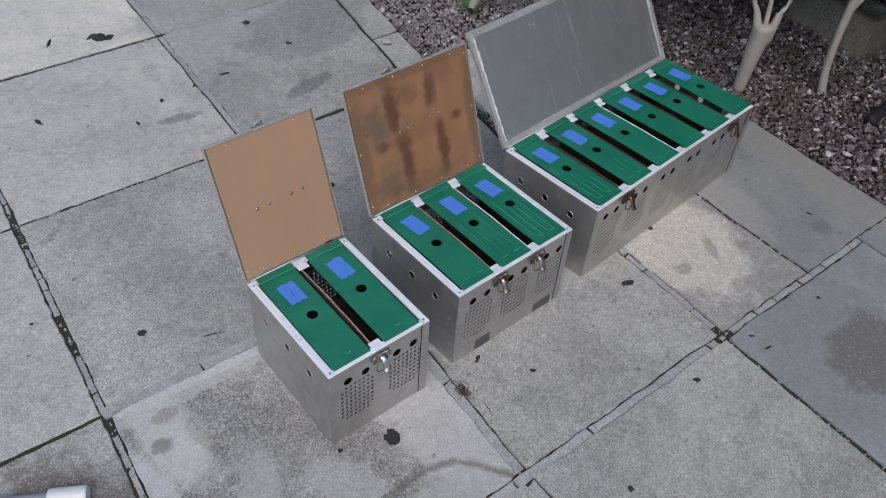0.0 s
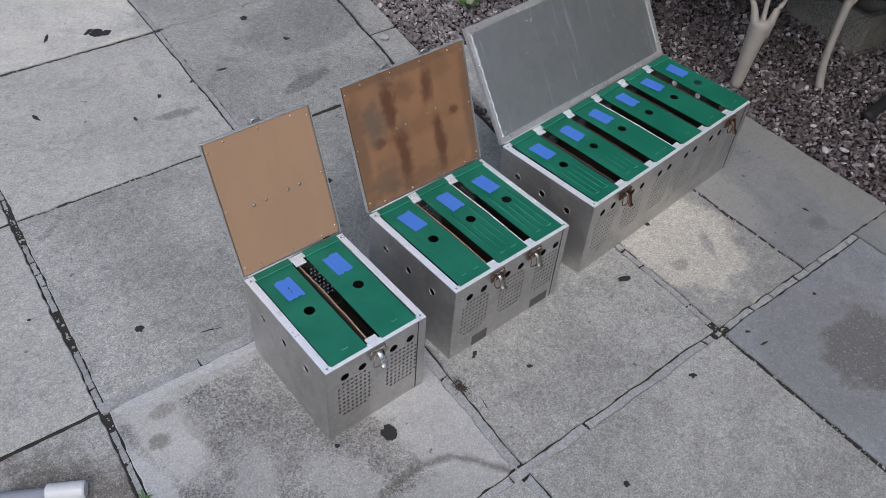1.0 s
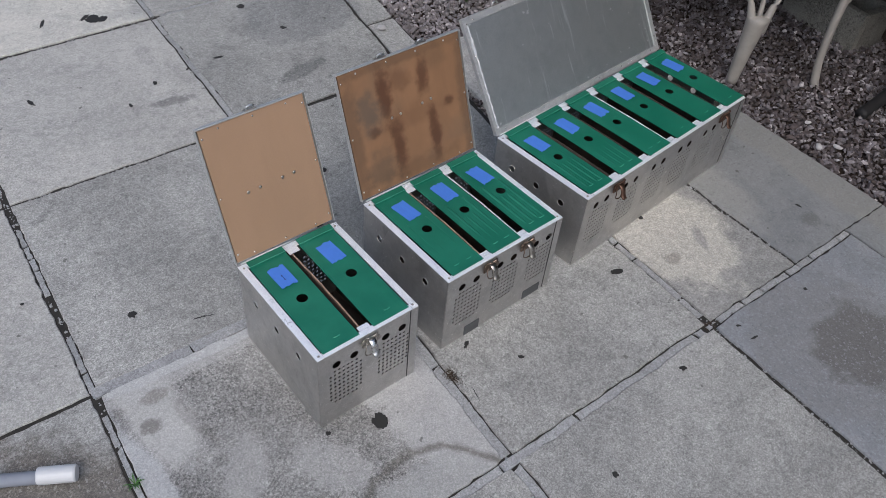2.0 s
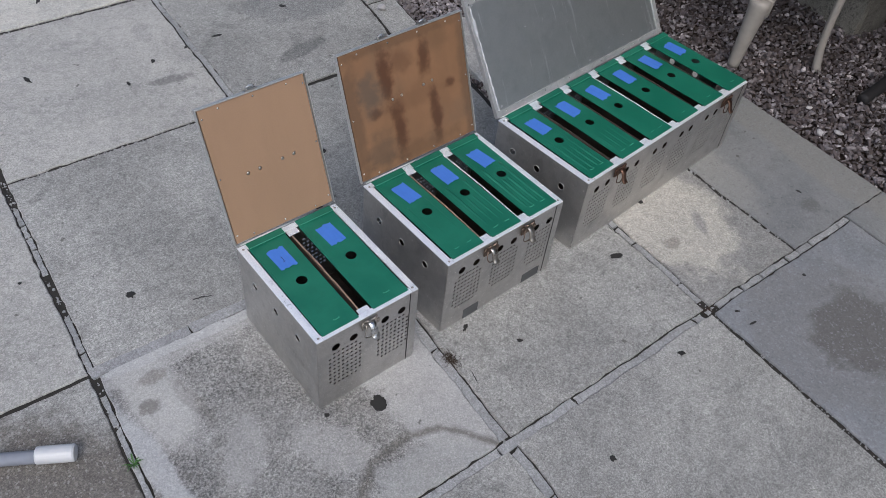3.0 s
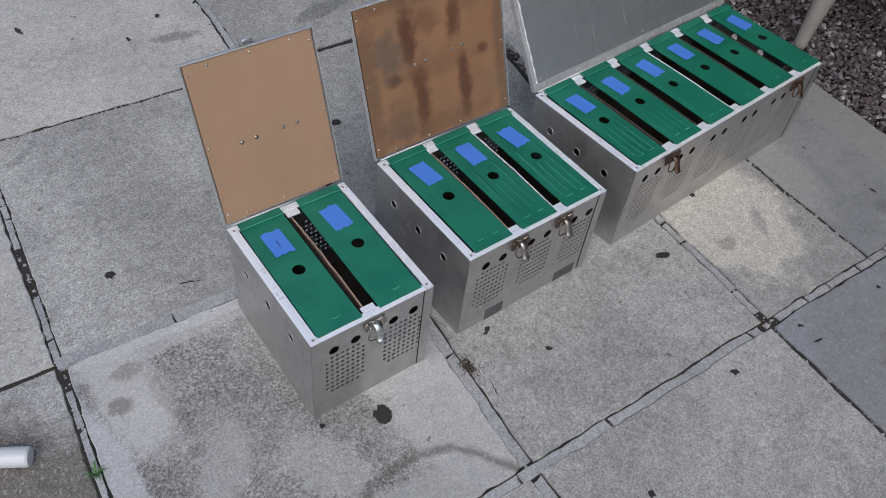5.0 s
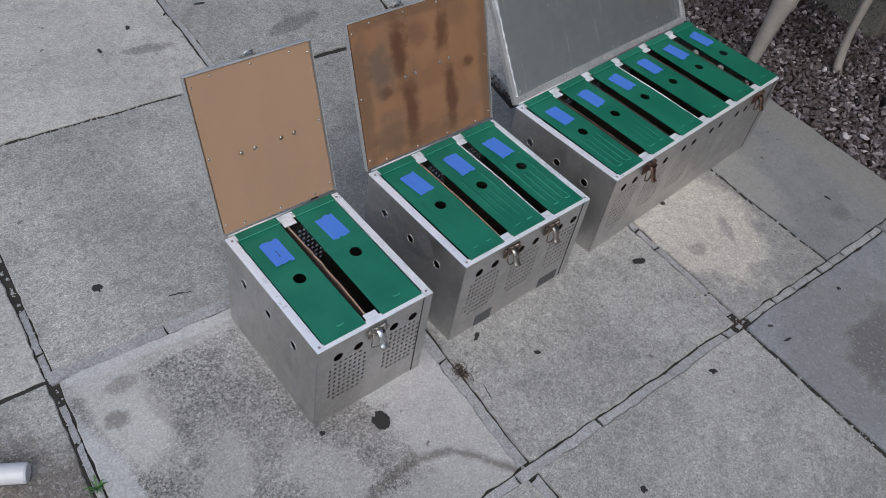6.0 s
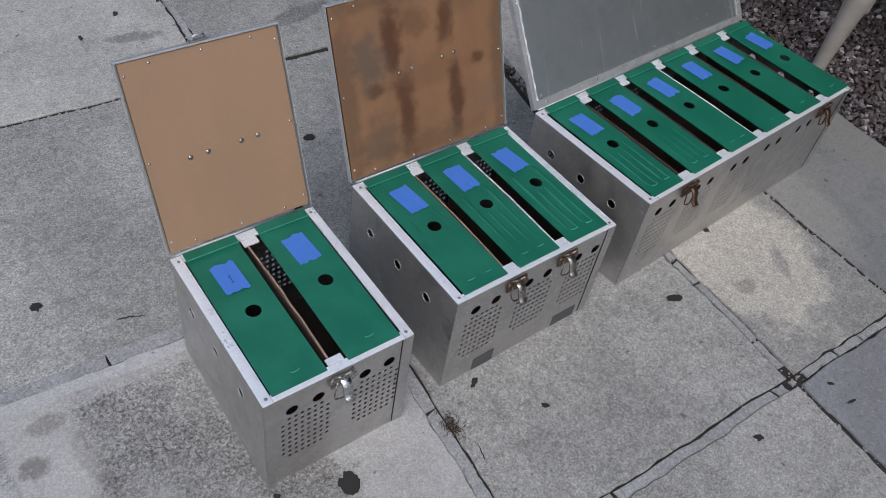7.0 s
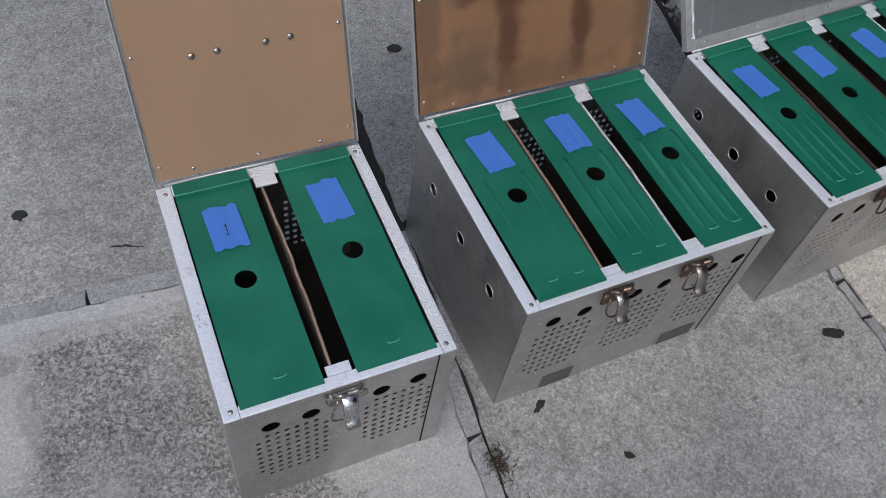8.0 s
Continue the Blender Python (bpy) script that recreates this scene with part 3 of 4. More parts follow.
def mortar_run(c, lo, hi, width, seed, by_row=False, top=-0.002, skip=0.12, long=False, aside=0.0):
    """Broken lengths of mortar along a joint line."""
    rnd = random.Random(seed)
    at = lo
    while at < hi:
        length = min(rnd.uniform(0.22, 0.6) if long else rnd.uniform(0.05, 0.19), hi - at)
        if rnd.random() > skip and length > 0.02:
            a, b = at + (0.001 if long else 0.0022), at + length - (0.001 if long else 0.0022)
            w = width * rnd.uniform(0.96, 1.02) / 2
            if by_row:
                cs = [(a, j_line(c, a) + aside - w), (b, j_line(c, b) + aside - w), (b + rnd.uniform(-.006, .006), j_line(c, b) + aside + w), (a, j_line(c, a) + aside + w)]
            else:
                cs = [(j_line(c, a) + aside - w, a), (j_line(c, a) + aside + w, a), (j_line(c, b) + aside + w, b), (j_line(c, b) + aside - w, b + rnd.uniform(-.006, .006))]
            part("mortar", outline_slab(cs, rnd.random(), top + rnd.uniform(-0.003, 0.0005), 0.03, 0.0, 0.0022 if long else 0.0016, 0.012), mat_mortar, pavement)
        at += length


mortar_run("a", 0.43, 1.19, 0.0155, 1, skip=0.22)
mortar_run("a", -0.3, 0.40, 0.014, 2, skip=0.25)
mortar_run("a", 1.2, 2.0, 0.013, 3, skip=0.3, top=-0.006)
mortar_run("b", -0.318, 0.385, 0.0270, 4, skip=0.0, long=True, aside=-0.0030)
mortar_run("b", 1.17, 1.99, 0.0185, 5, skip=0.0, top=-0.003, long=True)
mortar_run("b", 2.01, 2.75, 0.018, 6, skip=0.2, top=-0.003)
mortar_run("b", -1.08, -0.352, 0.0265, 7, skip=0.0, long=True, aside=-0.0030)
mortar_run("c", -0.32, 0.33, 0.0195, 8, skip=0.15)
mortar_run("c", -1.05, -0.39, 0.007, 9, skip=0.5, top=-0.008)
mortar_run("d", -0.33, 0.33, 0.005, 10, skip=0.8, top=-0.008)
mortar_run(4, -0.40, 1.04, 0.0250, 11, True, -0.0015, 0.0, long=True, aside=-0.0032)
mortar_run(4, 1.105, 1.77, 0.0200, 12, True, -0.001, 0.0)
mortar_run(3, -0.40, 0.345, 0.0330, 14, True, 0.0005, 0.0, long=True)
mortar_run(2, -0.3, 0.40, 0.007, 15, True, -0.006, 0.75)
mortar_run(1, 0.53, 1.2, 0.0150, 16, True, -0.0015, 0.0, long=True, aside=0.002)
mortar_run(1, -0.25, 0.48, 0.007, 17, True, -0.008, 0.9)


_bm = bmesh.new()
_bm.faces.new([_bm.verts.new((x, y, -0.0078)) for x, y in ((-1.4, -1.95), (1.88, -1.95), (2.03, 0.595), (1.17, 0.60), (1.55, 2.78), (-1.0, 2.8))])
part("joint_dirt", _bm, make_plain("joint_dirt", (0.026, 0.023, 0.020), 0.95, 0, 0.75, 60.0, 0.8), pavement, "dark grit in the joints")


for _x, _y, _w, _h in ((1.066, -0.357, 0.009, 0.008), (-0.393, 0.424, 0.007, 0.010)):
    part("mortar", outline_slab([(_x - _w, _y - _h), (_x + _w, _y - _h * 0.7), (_x + _w * 0.8, _y + _h), (_x - _w, _y + _h * 0.9)], 7.0, -0.003, 0.03, 0.0, 0.002, 0.006), mat_mortar, pavement)


def joint_crumbs():
    """Bits of broken mortar and grit lying in the open joints."""
    rnd = random.Random(41)
    verts, faces = [], []
    runs = [("a", -1.0, 2.0, False, 420), ("b", -1.0, 0.38, False, 60), ("b", 1.2, 2.7, False, 140), ("c", -1.0, 0.33, False, 200), ("d", -0.33, 0.33, False, 110),
            (1, -0.9, 0.5, True, 170), (2, -0.9, 0.5, True, 190), (4, -0.4, 1.77, True, 160)]
    for line, lo, hi, row, count in runs:
        for _ in range(count):
            t = rnd.uniform(lo, hi)
            o = rnd.uniform(-1, 1) * HALF[line] * 0.8
            p = Vector((t, j_line(line, t) + o)) if row else Vector((j_line(line, t) + o, t))
            p += wander(p)
            size = min(0.006, rnd.lognormvariate(math.log(0.0024), 0.45))
            turn = rnd.uniform(0, 6.28)
            base = len(verts)
            n = 5
            for z, k in ((-0.010, 1.0), (-0.0078 + size * rnd.uniform(0.3, 0.9), 0.7)):
                for i in range(n):
                    a = turn + 6.283 * i / n
                    q = size * k * rnd.uniform(0.65, 1.25)
                    verts.append((p.x + q * math.cos(a), p.y + q * math.sin(a), z))
            faces += [(base + i, base + (i + 1) % n, base + n + (i + 1) % n, base + n + i) for i in range(n)]
            faces.append(tuple(base + n + i for i in range(n)))
    me = bpy.data.meshes.new("joint_crumbs")
    me.from_pydata(verts, [], faces)
    me.materials.append(mat_mortar)
    ob = new("joint_crumbs", me)
    ob.parent = pavement
    return tagged(ob, "crumbs of mortar and grit in the joints", kind="stuff")


joint_crumbs()


def gravel_bed():
    """Loose angular stones on the soil beside the patio."""
    rng = np.random.default_rng(5)
    ico = bmesh.new()
    bmesh.ops.create_icosphere(ico, subdivisions=1, radius=1.0)
    v0 = np.array([v.co[:] for v in ico.verts])
    f0 = np.array([[v.index for v in f.verts] for f in ico.faces])
    ico.free()
    step = 0.0138
    xs, ys = np.meshgrid(np.arange(1.1, 4.6, step), np.arange(-1.1, 3.6, step))
    p = np.stack([xs.ravel(), ys.ravel()], 1) + rng.normal(0, step * 0.35, (xs.size, 2))
    e1, e2 = 1.165 + 0.193 * (p[:, 1] - 0.67), 2.03 + 0.065 * p[:, 1]
    keep = np.where(p[:, 1] > 0.63, p[:, 0] > e1 + 0.008, p[:, 0] > e2 + 0.008)
    keep &= ~((p[:, 1] > 2.0 + (p[:, 0] - 1.3) * 0.9)) & ~((p[:, 0] > 3.05) & (rng.random(len(p)) < 0.55)) & ~((p[:, 0] > 2.95 + 0.5 * p[:, 1]) & (p[:, 1] < 0.6) & (rng.random(len(p)) < 0.75))
    pad = (p[:, 1] > 0.60) & (p[:, 1] < 1.245) & (p[:, 0] < 2.06) & (p[:, 0] > e1 + 0.05)
    p = p[keep & ~pad]
    more = p[rng.random(len(p)) < 0.30] + rng.normal(0, 0.008, 2)
    z = np.r_[np.full(len(p), -0.030), np.full(len(more), -0.017)]
    p = np.r_[p, more]
    n = len(p)
    size = np.clip(rng.lognormal(np.log(0.0073), 0.34, n), 0.0035, 0.017)
    ax = rng.normal(size=(n, 4))
    ax /= np.linalg.norm(ax, axis=1)[:, None]
    w, x, y, zz = ax.T
    rot = np.stack([np.stack([1 - 2 * (y * y + zz * zz), 2 * (x * y - zz * w), 2 * (x * zz + y * w)], 1),
                    np.stack([2 * (x * y + zz * w), 1 - 2 * (x * x + zz * zz), 2 * (y * zz - x * w)], 1),
                    np.stack([2 * (x * zz - y * w), 2 * (y * zz + x * w), 1 - 2 * (x * x + y * y)], 1)], 1)
    sc = np.stack([rng.uniform(0.8, 1.5, n), rng.uniform(0.7, 1.1, n), rng.uniform(0.45, 0.8, n)], 1)
    shape = v0[None] * (1 + rng.normal(0, 0.27, (n, len(v0), 1))) * sc[:, None]
    verts = np.einsum("nij,nkj->nki", rot, shape) * size[:, None, None]
    verts[:, :, 2] *= 0.8
    verts += np.c_[p, z + rng.uniform(-0.004, 0.008, n)][:, None]
    faces = (f0[None] + (np.arange(n) * len(v0))[:, None, None]).reshape(-1, 3)
    me = bpy.data.meshes.new("gravel")
    me.from_pydata(verts.reshape(-1, 3).tolist(), [], faces.tolist())
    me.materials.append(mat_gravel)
    return tagged(new("gravel", me), "loose grey and white angular gravel on dark soil", "gravel", kind="stuff")


gravel_bed()


# ---- carrier boxes ----
DEPTH, HIGH = 0.350, 0.266
SHEET = 0.0014


def latch(parent, u, material, lever_mat, seed):
    """A toggle latch below the rim: plate with ears, hook, lever and wire loop."""
    rnd = random.Random(seed)
    base = part("latch", boxed(-0.021, 0.021, -0.004, 0, 0.224, 0.252, 0.0015), material, parent, "toggle latch of bent steel")
    base.location = (u, -0.001, 0)
    for s in (-1, 1):
        bm = bmesh.new()
        bmesh.ops.create_cone(bm, cap_ends=True, segments=14, radius1=0.0085, radius2=0.0085, depth=0.003, matrix=Matrix.Translation((s * 0.018, -0.006, 0.243 - s * 0.002)) @ Matrix.Rotation(radians(90), 4, "X"))
        part("latch_ear", bm, material, base)
    part("latch_hook", tube(glide([(-0.016, -0.004, 0.256), (-0.01, -0.011, 0.263), (0.0, -0.008, 0.258), (0.01, -0.011, 0.263), (0.018, -0.004, 0.258)], 4), 0.0028, 8), material, base, smooth=True)
    prof = [(-0.009, 0.252), (-0.017, 0.247), (-0.022, 0.238), (-0.025, 0.226), (-0.029, 0.218), (-0.035, 0.214)]
    bm = bmesh.new()
    rings = []
    for y, z in prof:
        rings.append([bm.verts.new((x, y + dy, z)) for x, dy in ((-0.0085, 0.003), (-0.0076, 0), (0.0076, 0), (0.0085, 0.003))])
    for a, b in zip(rings, rings[1:]):
        for k in range(3):
            bm.faces.new((a[k], a[k + 1], b[k + 1], b[k]))
    lev = part("latch_lever", bm, lever_mat, base, "bright bent lever", smooth=True)
    thick(lev, 0.0018)
    sw = rnd.uniform(-0.004, 0.004)
    part("latch_loop", tube(glide([(-0.012, -0.007, 0.242), (-0.019, -0.013, 0.228), (-0.018 + sw, -0.016, 0.214), (-0.006, -0.018, 0.210), (0.005 + sw, -0.016, 0.213), (0.011, -0.013, 0.226), (0.011, -0.007, 0.242)], 4), 0.0015, 6), material, base, smooth=True)


def screw(parent, x, y, z, r, material, m=None, name="screw"):
    bm = bmesh.new()
    bmesh.ops.create_uvsphere(bm, u_segments=10, v_segments=6, radius=r)
    bmesh.ops.scale(bm, vec=(1, 1, 0.5), verts=bm.verts[:])
    if m is not None:
        bmesh.ops.transform(bm, matrix=m, verts=bm.verts[:])
    bmesh.ops.translate(bm, vec=(x, y, z), verts=bm.verts[:])
    return part(name, bm, material, parent, smooth=True)


def cover(parent, x0, x1, ribbed, seed, mark):
    """A green sliding cover: sheet with a finger hole, a folded back strip, pressed ribs and a strip of blue tape."""
    rnd = random.Random(seed)
    zt = HIGH + 0.0015
    y0, y1, fold = 0.0075, DEPTH - 0.004, 0.326
    hx, hy, hr = (x0 + x1) / 2 + rnd.uniform(-.001, .001) + 0.0025, 0.176, 0.0138
    bm = bmesh.new()
    lift = lambda x, y: (x, y, zt + (0.005 if y > fold else 0.0) + 0.0012 * math.sin(9 * y + seed))
    put = lambda u, v: lift(u, v)
    cell(bm, x0, x1, hy - 0.02, hy + 0.02, put, (hx, hy, hr), 24)
    ys = [y0, 0.045, 0.09, 0.13, hy - 0.02]
    ribs = []
    if ribbed:
        for k in range(4):
            c = x0 + (x1 - x0) * (0.2 + 0.2 * k)
            ribs.append(c)
    for a, b in zip(ys, ys[1:]):
        cell(bm, x0, x1, a, b, put)
    for a, b in ((hy + 0.02, 0.25), (0.25, 0.30), (0.30, fold)):
        cell(bm, x0, x1, a, b, put)
    cell(bm, x0, x1, fold + 0.0015, y1, put)
    bm.faces.new([bm.verts.new(q) for q in (lift(x0, fold), lift(x1, fold), lift(x1, fold + 0.0015), lift(x0, fold + 0.0015))])
    bmesh.ops.remove_doubles(bm, verts=bm.verts[:], dist=1e-5)
    cov = thick(part("compartment_cover", bm, mat_green, parent, "dark green plastic sheet cover with a round finger hole" + (" and pressed ribs" if ribbed else "")), 0.0022)
    # pale tube standing in for the highlight along the fold
    part("fold_crease", tube([(x0 + 0.001, fold, lift(x0, fold + 0.001)[2] + 0.0012), ((x0 + x1) / 2, fold, lift(x0, fold + 0.001)[2] + 0.0014), (x1 - 0.001, fold, lift(x0, fold + 0.001)[2] + 0.0012)], 0.0008, 5), mat_green_pale, cov)
    for c in ribs:
        end = 0.155 if abs(c - hx) < 0.02 else 0.215
        pts = [(c, 0.036, zt - 0.0072), (c, 0.046, zt - 0.0054), (c, 0.10, zt - 0.0049), (c, end - 0.010, zt - 0.0054), (c, end, zt - 0.0072)]
        b2 = tube(glide(pts, 3), 0.0072, 24)
        part("rib", b2, mat_green, cov, smooth=True)
    for k in ((0,) if not ribbed else (0, 1)):
        c = (x0 + x1) / 2 + (0.004 if not ribbed else (-0.018 if k else 0.022))
        part("thumb_catch", tube(glide([(c - 0.007, 0.034, zt + 0.0005), (c - 0.006, 0.031, zt + 0.002), (c + 0.006, 0.031, zt + 0.002), (c + 0.007, 0.034, zt + 0.0005)], 3), 0.0011, 6), mat_green_pale, cov, smooth=True)
    # tape
    tx, ty, w, l = (x0 + x1) / 2 + rnd.uniform(-.003, .003), 0.259 + rnd.uniform(-.004, .004), 0.0445, 0.076
    turn = radians(rnd.uniform(-3, 4) + 3)
    b3 = bmesh.new()
    n = 7
    lo, hi = [], []
    for k in range(n + 1):
        q = -w / 2 + w * k / n
        for row, yy in ((lo, -l / 2 + rnd.uniform(0, 0.0055)), (hi, l / 2 - rnd.uniform(0, 0.0055))):
            row.append(b3.verts.new((tx + q * math.cos(turn) - yy * math.sin(turn), ty + q * math.sin(turn) + yy * math.cos(turn), zt + 0.0026 + rnd.uniform(0, 0.0006))))
    for k in range(n):
        b3.faces.new((lo[k], lo[k + 1], hi[k + 1], hi[k]))
    thick(part("tape_label", b3, mat_tape, cov, "strip of blue masking tape"), 0.0005)
    if mark:
        zz = zt + 0.0034
        b4 = bmesh.new()
        strokes = {1: [((-0.002, 0.004), (0.001, 0.009)), ((0.001, 0.009), (0.0, -0.009)), ((-0.003, -0.009), (0.003, -0.009))]}[mark]
        for (ax, ay), (bx, by) in strokes:
            d = Vector((bx - ax, by - ay)).normalized() * 0.0006
            b4.faces.new([b4.verts.new((tx + x, ty + y - 0.004, zz)) for x, y in ((ax - d.y, ay + d.x), (ax + d.y, ay - d.x), (bx + d.y, by - d.x), (bx - d.y, by + d.x))])
        part("ink_mark", b4, mat_ink, cov, "pen number %d" % mark)
    return cov


def lid(parent, wide, lean, material, sheet, keepers, seed, drop=0.0):
    """The open lid: board or sheet in a thin angle frame, leaning back on its hinge."""
    rnd = random.Random(seed)
    tall = 0.350
    m = Matrix.Translation((0, DEPTH + 0.006, HIGH + 0.003)) @ Matrix.Rotation(radians(-lean), 4, "X")
    # the inner face looks to the front; local y is the lid's thickness
    panel = part("lid", boxed(0.004, wide - 0.004, 0.0, 0.006, 0.004, tall - 0.003, 0.0), material, parent,
                 "open lid lined with dull grey aluminium sheet" if sheet else "open lid lined with brown hardboard")
    panel.matrix_local = m
    part("lid_skin", boxed(0.0, wide, 0.0064, 0.0085, 0.0, tall, 0.0008), mat_alu, panel)
    f = 0.018 if sheet else 0.0017
    d = 0.004 if sheet else 0.003
    fm = mat_edge
    frame_bars = [(-0.002, wide + 0.002, tall - f, tall + 0.002), (-0.002, f - 0.002, 0, tall - f), (wide - f + 0.002, wide + 0.002, 0, tall - f)]
    if sheet:
        frame_bars.append((f - 0.002, wide - f + 0.002, 0.0, f))
    for x0, x1, z0, z1 in frame_bars:
        part("lid_edge", boxed(x0, x1, -d, 0.0095, z0, z1, 0.0008), fm, panel)
    around = []
    if sheet:
        for k in range(9):
            x = 0.05 + (wide - 0.1) * k / 8 + rnd.uniform(-.02, .02)
            around += [(x, 0.010), (x, tall - 0.010)]
        around += [(0.009, 0.02), (0.009, 0.13), (0.009, 0.24), (0.009, 0.335), (wide - 0.009, 0.05), (wide - 0.009, 0.2), (wide - 0.009, 0.33)]
    else:
        for q in (0.07, 0.5, 0.93):
            around += [(0.010, tall * q), (wide - 0.010, tall * q)]
        k = 3 if wide < 0.3 else 4
        for i in range(k):
            x = wide * (i + 0.6) / (k + 0.2)
            around += [(x, 0.010 + rnd.uniform(0, .004)), (x, tall - 0.012)]
        if wide < 0.3:
            for x, z in ((0.080, 0.165), (0.112, 0.166), (0.174, 0.167), (0.206, 0.168)):
                screw(panel, x, -0.0012, z, 0.0046, mat_steel, Matrix.Rotation(radians(90), 4, "X"), "rivet")
        else:
            for x, z in ((0.14, 0.19), (0.17, 0.192), (0.245, 0.196), (0.275, 0.198)):
                screw(panel, x, -0.0012, z, 0.0042, mat_steel, Matrix.Rotation(radians(90), 4, "X"), "rivet")
    for x, z in around:
        screw(panel, x, -(d if sheet else 0.001), z, 0.0026, mat_bright, Matrix.Rotation(radians(90), 4, "X"))
    for u in keepers:
        kp = part("latch_keeper", boxed(u - 0.016, u + 0.016, -0.002, 0.012, tall + 0.002, tall + 0.005, 0.001), mat_steel, panel, "small steel latch keeper")
        part("keeper_hook", tube(glide([(u - 0.010, 0.004, tall + 0.004), (u - 0.008, 0.0, tall + 0.012), (u + 0.008, 0.0, tall + 0.012), (u + 0.010, 0.004, tall + 0.004)], 3), 0.0024, 6), mat_bright, kp, smooth=True)
    return panel


def carrier_box(x, y, turn, wide, pitch, first, latches, rusty, lean, lid_mat, sheet_lid, ribbed, label, seed, marks=()):
    rnd = random.Random(seed)
    n = round((wide - 0.01) / pitch)
    box = thing("carrier_box", pose(x, y, 0.0, 0, 0, math.degrees(turn)), label, "box", "metal carrier boxes")
    # front and back: rows of large air holes above panels of small ones
    big = []
    for k in range(n):
        c = first + k * pitch
        big += [c - 0.025, c + 0.024]
    z1, z2, z3, z4 = 0.0655, 0.2000, 0.2005, 0.2290
    for name, fy, zc in (("front_panel", 0.0, 1), ("back_panel", DEPTH, 0)):
        bm = bmesh.new()
        put = lambda u, v, fy=fy: (u, fy, v)
        cell(bm, 0, wide, 0.0, z1, put)
        at = 0.0
        for k in range(n):
            c = first + k * pitch
            cell(bm, at, c - 0.0485, z1, z2, put)
            perforated(bm, c - 0.0485, c + 0.0485, z1, z2, put)
            at = c + 0.0485
        cell(bm, at, wide, z1, z2, put)
        cell(bm, 0, wide, z2, z3, put)
        if zc:
            band(bm, 0, wide, z3, z4, put, big, 0.0115)
        else:
            cell(bm, 0, wide, z3, z4, put)
        cell(bm, 0, wide, z4, HIGH - 0.002, put)
        bmesh.ops.remove_doubles(bm, verts=bm.verts[:], dist=1e-5)
        thick(part(name, bm, mat_alu, box, "aluminium sheet with punched air holes"), SHEET)
    for name, sx in (("side_panel", 0.0), ("side_panel", wide)):
        bm = bmesh.new()
        put = lambda u, v, sx=sx: (sx, u, v)
        a, b = SHEET, DEPTH - SHEET
        cell(bm, a, b, 0.0, 0.178, put)
        band(bm, a, b, 0.178, 0.210, put, (0.085, 0.181, 0.278), 0.0105)
        cell(bm, a, b, 0.210, HIGH - 0.002, put)
        bmesh.ops.remove_doubles(bm, verts=bm.verts[:], dist=1e-5)
        thick(part(name, bm, mat_alu, box), SHEET)
    # bare ring of metal round each side hole
    for sx, s in ((-0.0008, -1), (wide + 0.0008, 1)):
        for hy in (0.085, 0.181, 0.278):
            ring = [(sx, hy + 0.0112 * math.cos(a), 0.194 + 0.0112 * math.sin(a)) for a in (2 * math.pi * k / 24 for k in range(25))]
            part("hole_rim", tube(ring, 0.0009, 5, False), mat_edge, box, smooth=True)
    # dark side sheets and floor, added so the inside reads as shaded
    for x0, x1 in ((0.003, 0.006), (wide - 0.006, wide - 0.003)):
        part("side_lining", boxed(x0, x1, 0.004, DEPTH - 0.004, 0.007, 0.176), mat_inner_shade, box)
    part("bottom_panel", boxed(0.002, wide - 0.002, 0.002, DEPTH - 0.002, 0.0015, 0.006), mat_inner_shade, box)
    # corner angle at the end of the front, a folded seam
    part("corner_angle", boxed(wide - 0.020, wide + 0.0012, -0.0024, -0.0008, 0.001, HIGH - 0.003, 0.0005), mat_alu, box)
    part("seam", boxed(wide - 0.0218, wide - 0.0203, -0.0019, -0.0008, 0.001, HIGH - 0.004), mat_black, box, "dark open seam")
    # rims
    t = 0.003
    part("rim", boxed(-0.0015, 0.0175, -0.0015, DEPTH + 0.001, HIGH - t, HIGH + 0.0005, 0.0012), mat_rim_flat, box, "bright aluminium rim strip")
    part("rim", boxed(wide - 0.016, wide + 0.0015, -0.0015, DEPTH + 0.001, HIGH - t, HIGH + 0.0005, 0.0012), mat_rim, box, "embossed bright aluminium rim strip")
    part("rim", boxed(0.018, wide - 0.0165, -0.0015, 0.014, HIGH - t, HIGH + 0.0005, 0.0012), mat_rim_flat, box, "bright aluminium rim strip")
    part("rim", boxed(0.018, wide - 0.0165, DEPTH - 0.016, DEPTH + 0.001, HIGH - t, HIGH + 0.0005, 0.0012), mat_rim, box, "embossed bright aluminium rim strip")
    for cx, cy in ((0.009, 0.009), (wide - 0.009, 0.009), (0.009, DEPTH - 0.012), (wide - 0.009, DEPTH - 0.012)):
        screw(box, cx, cy, HIGH + 0.0006, 0.0032, mat_steel)
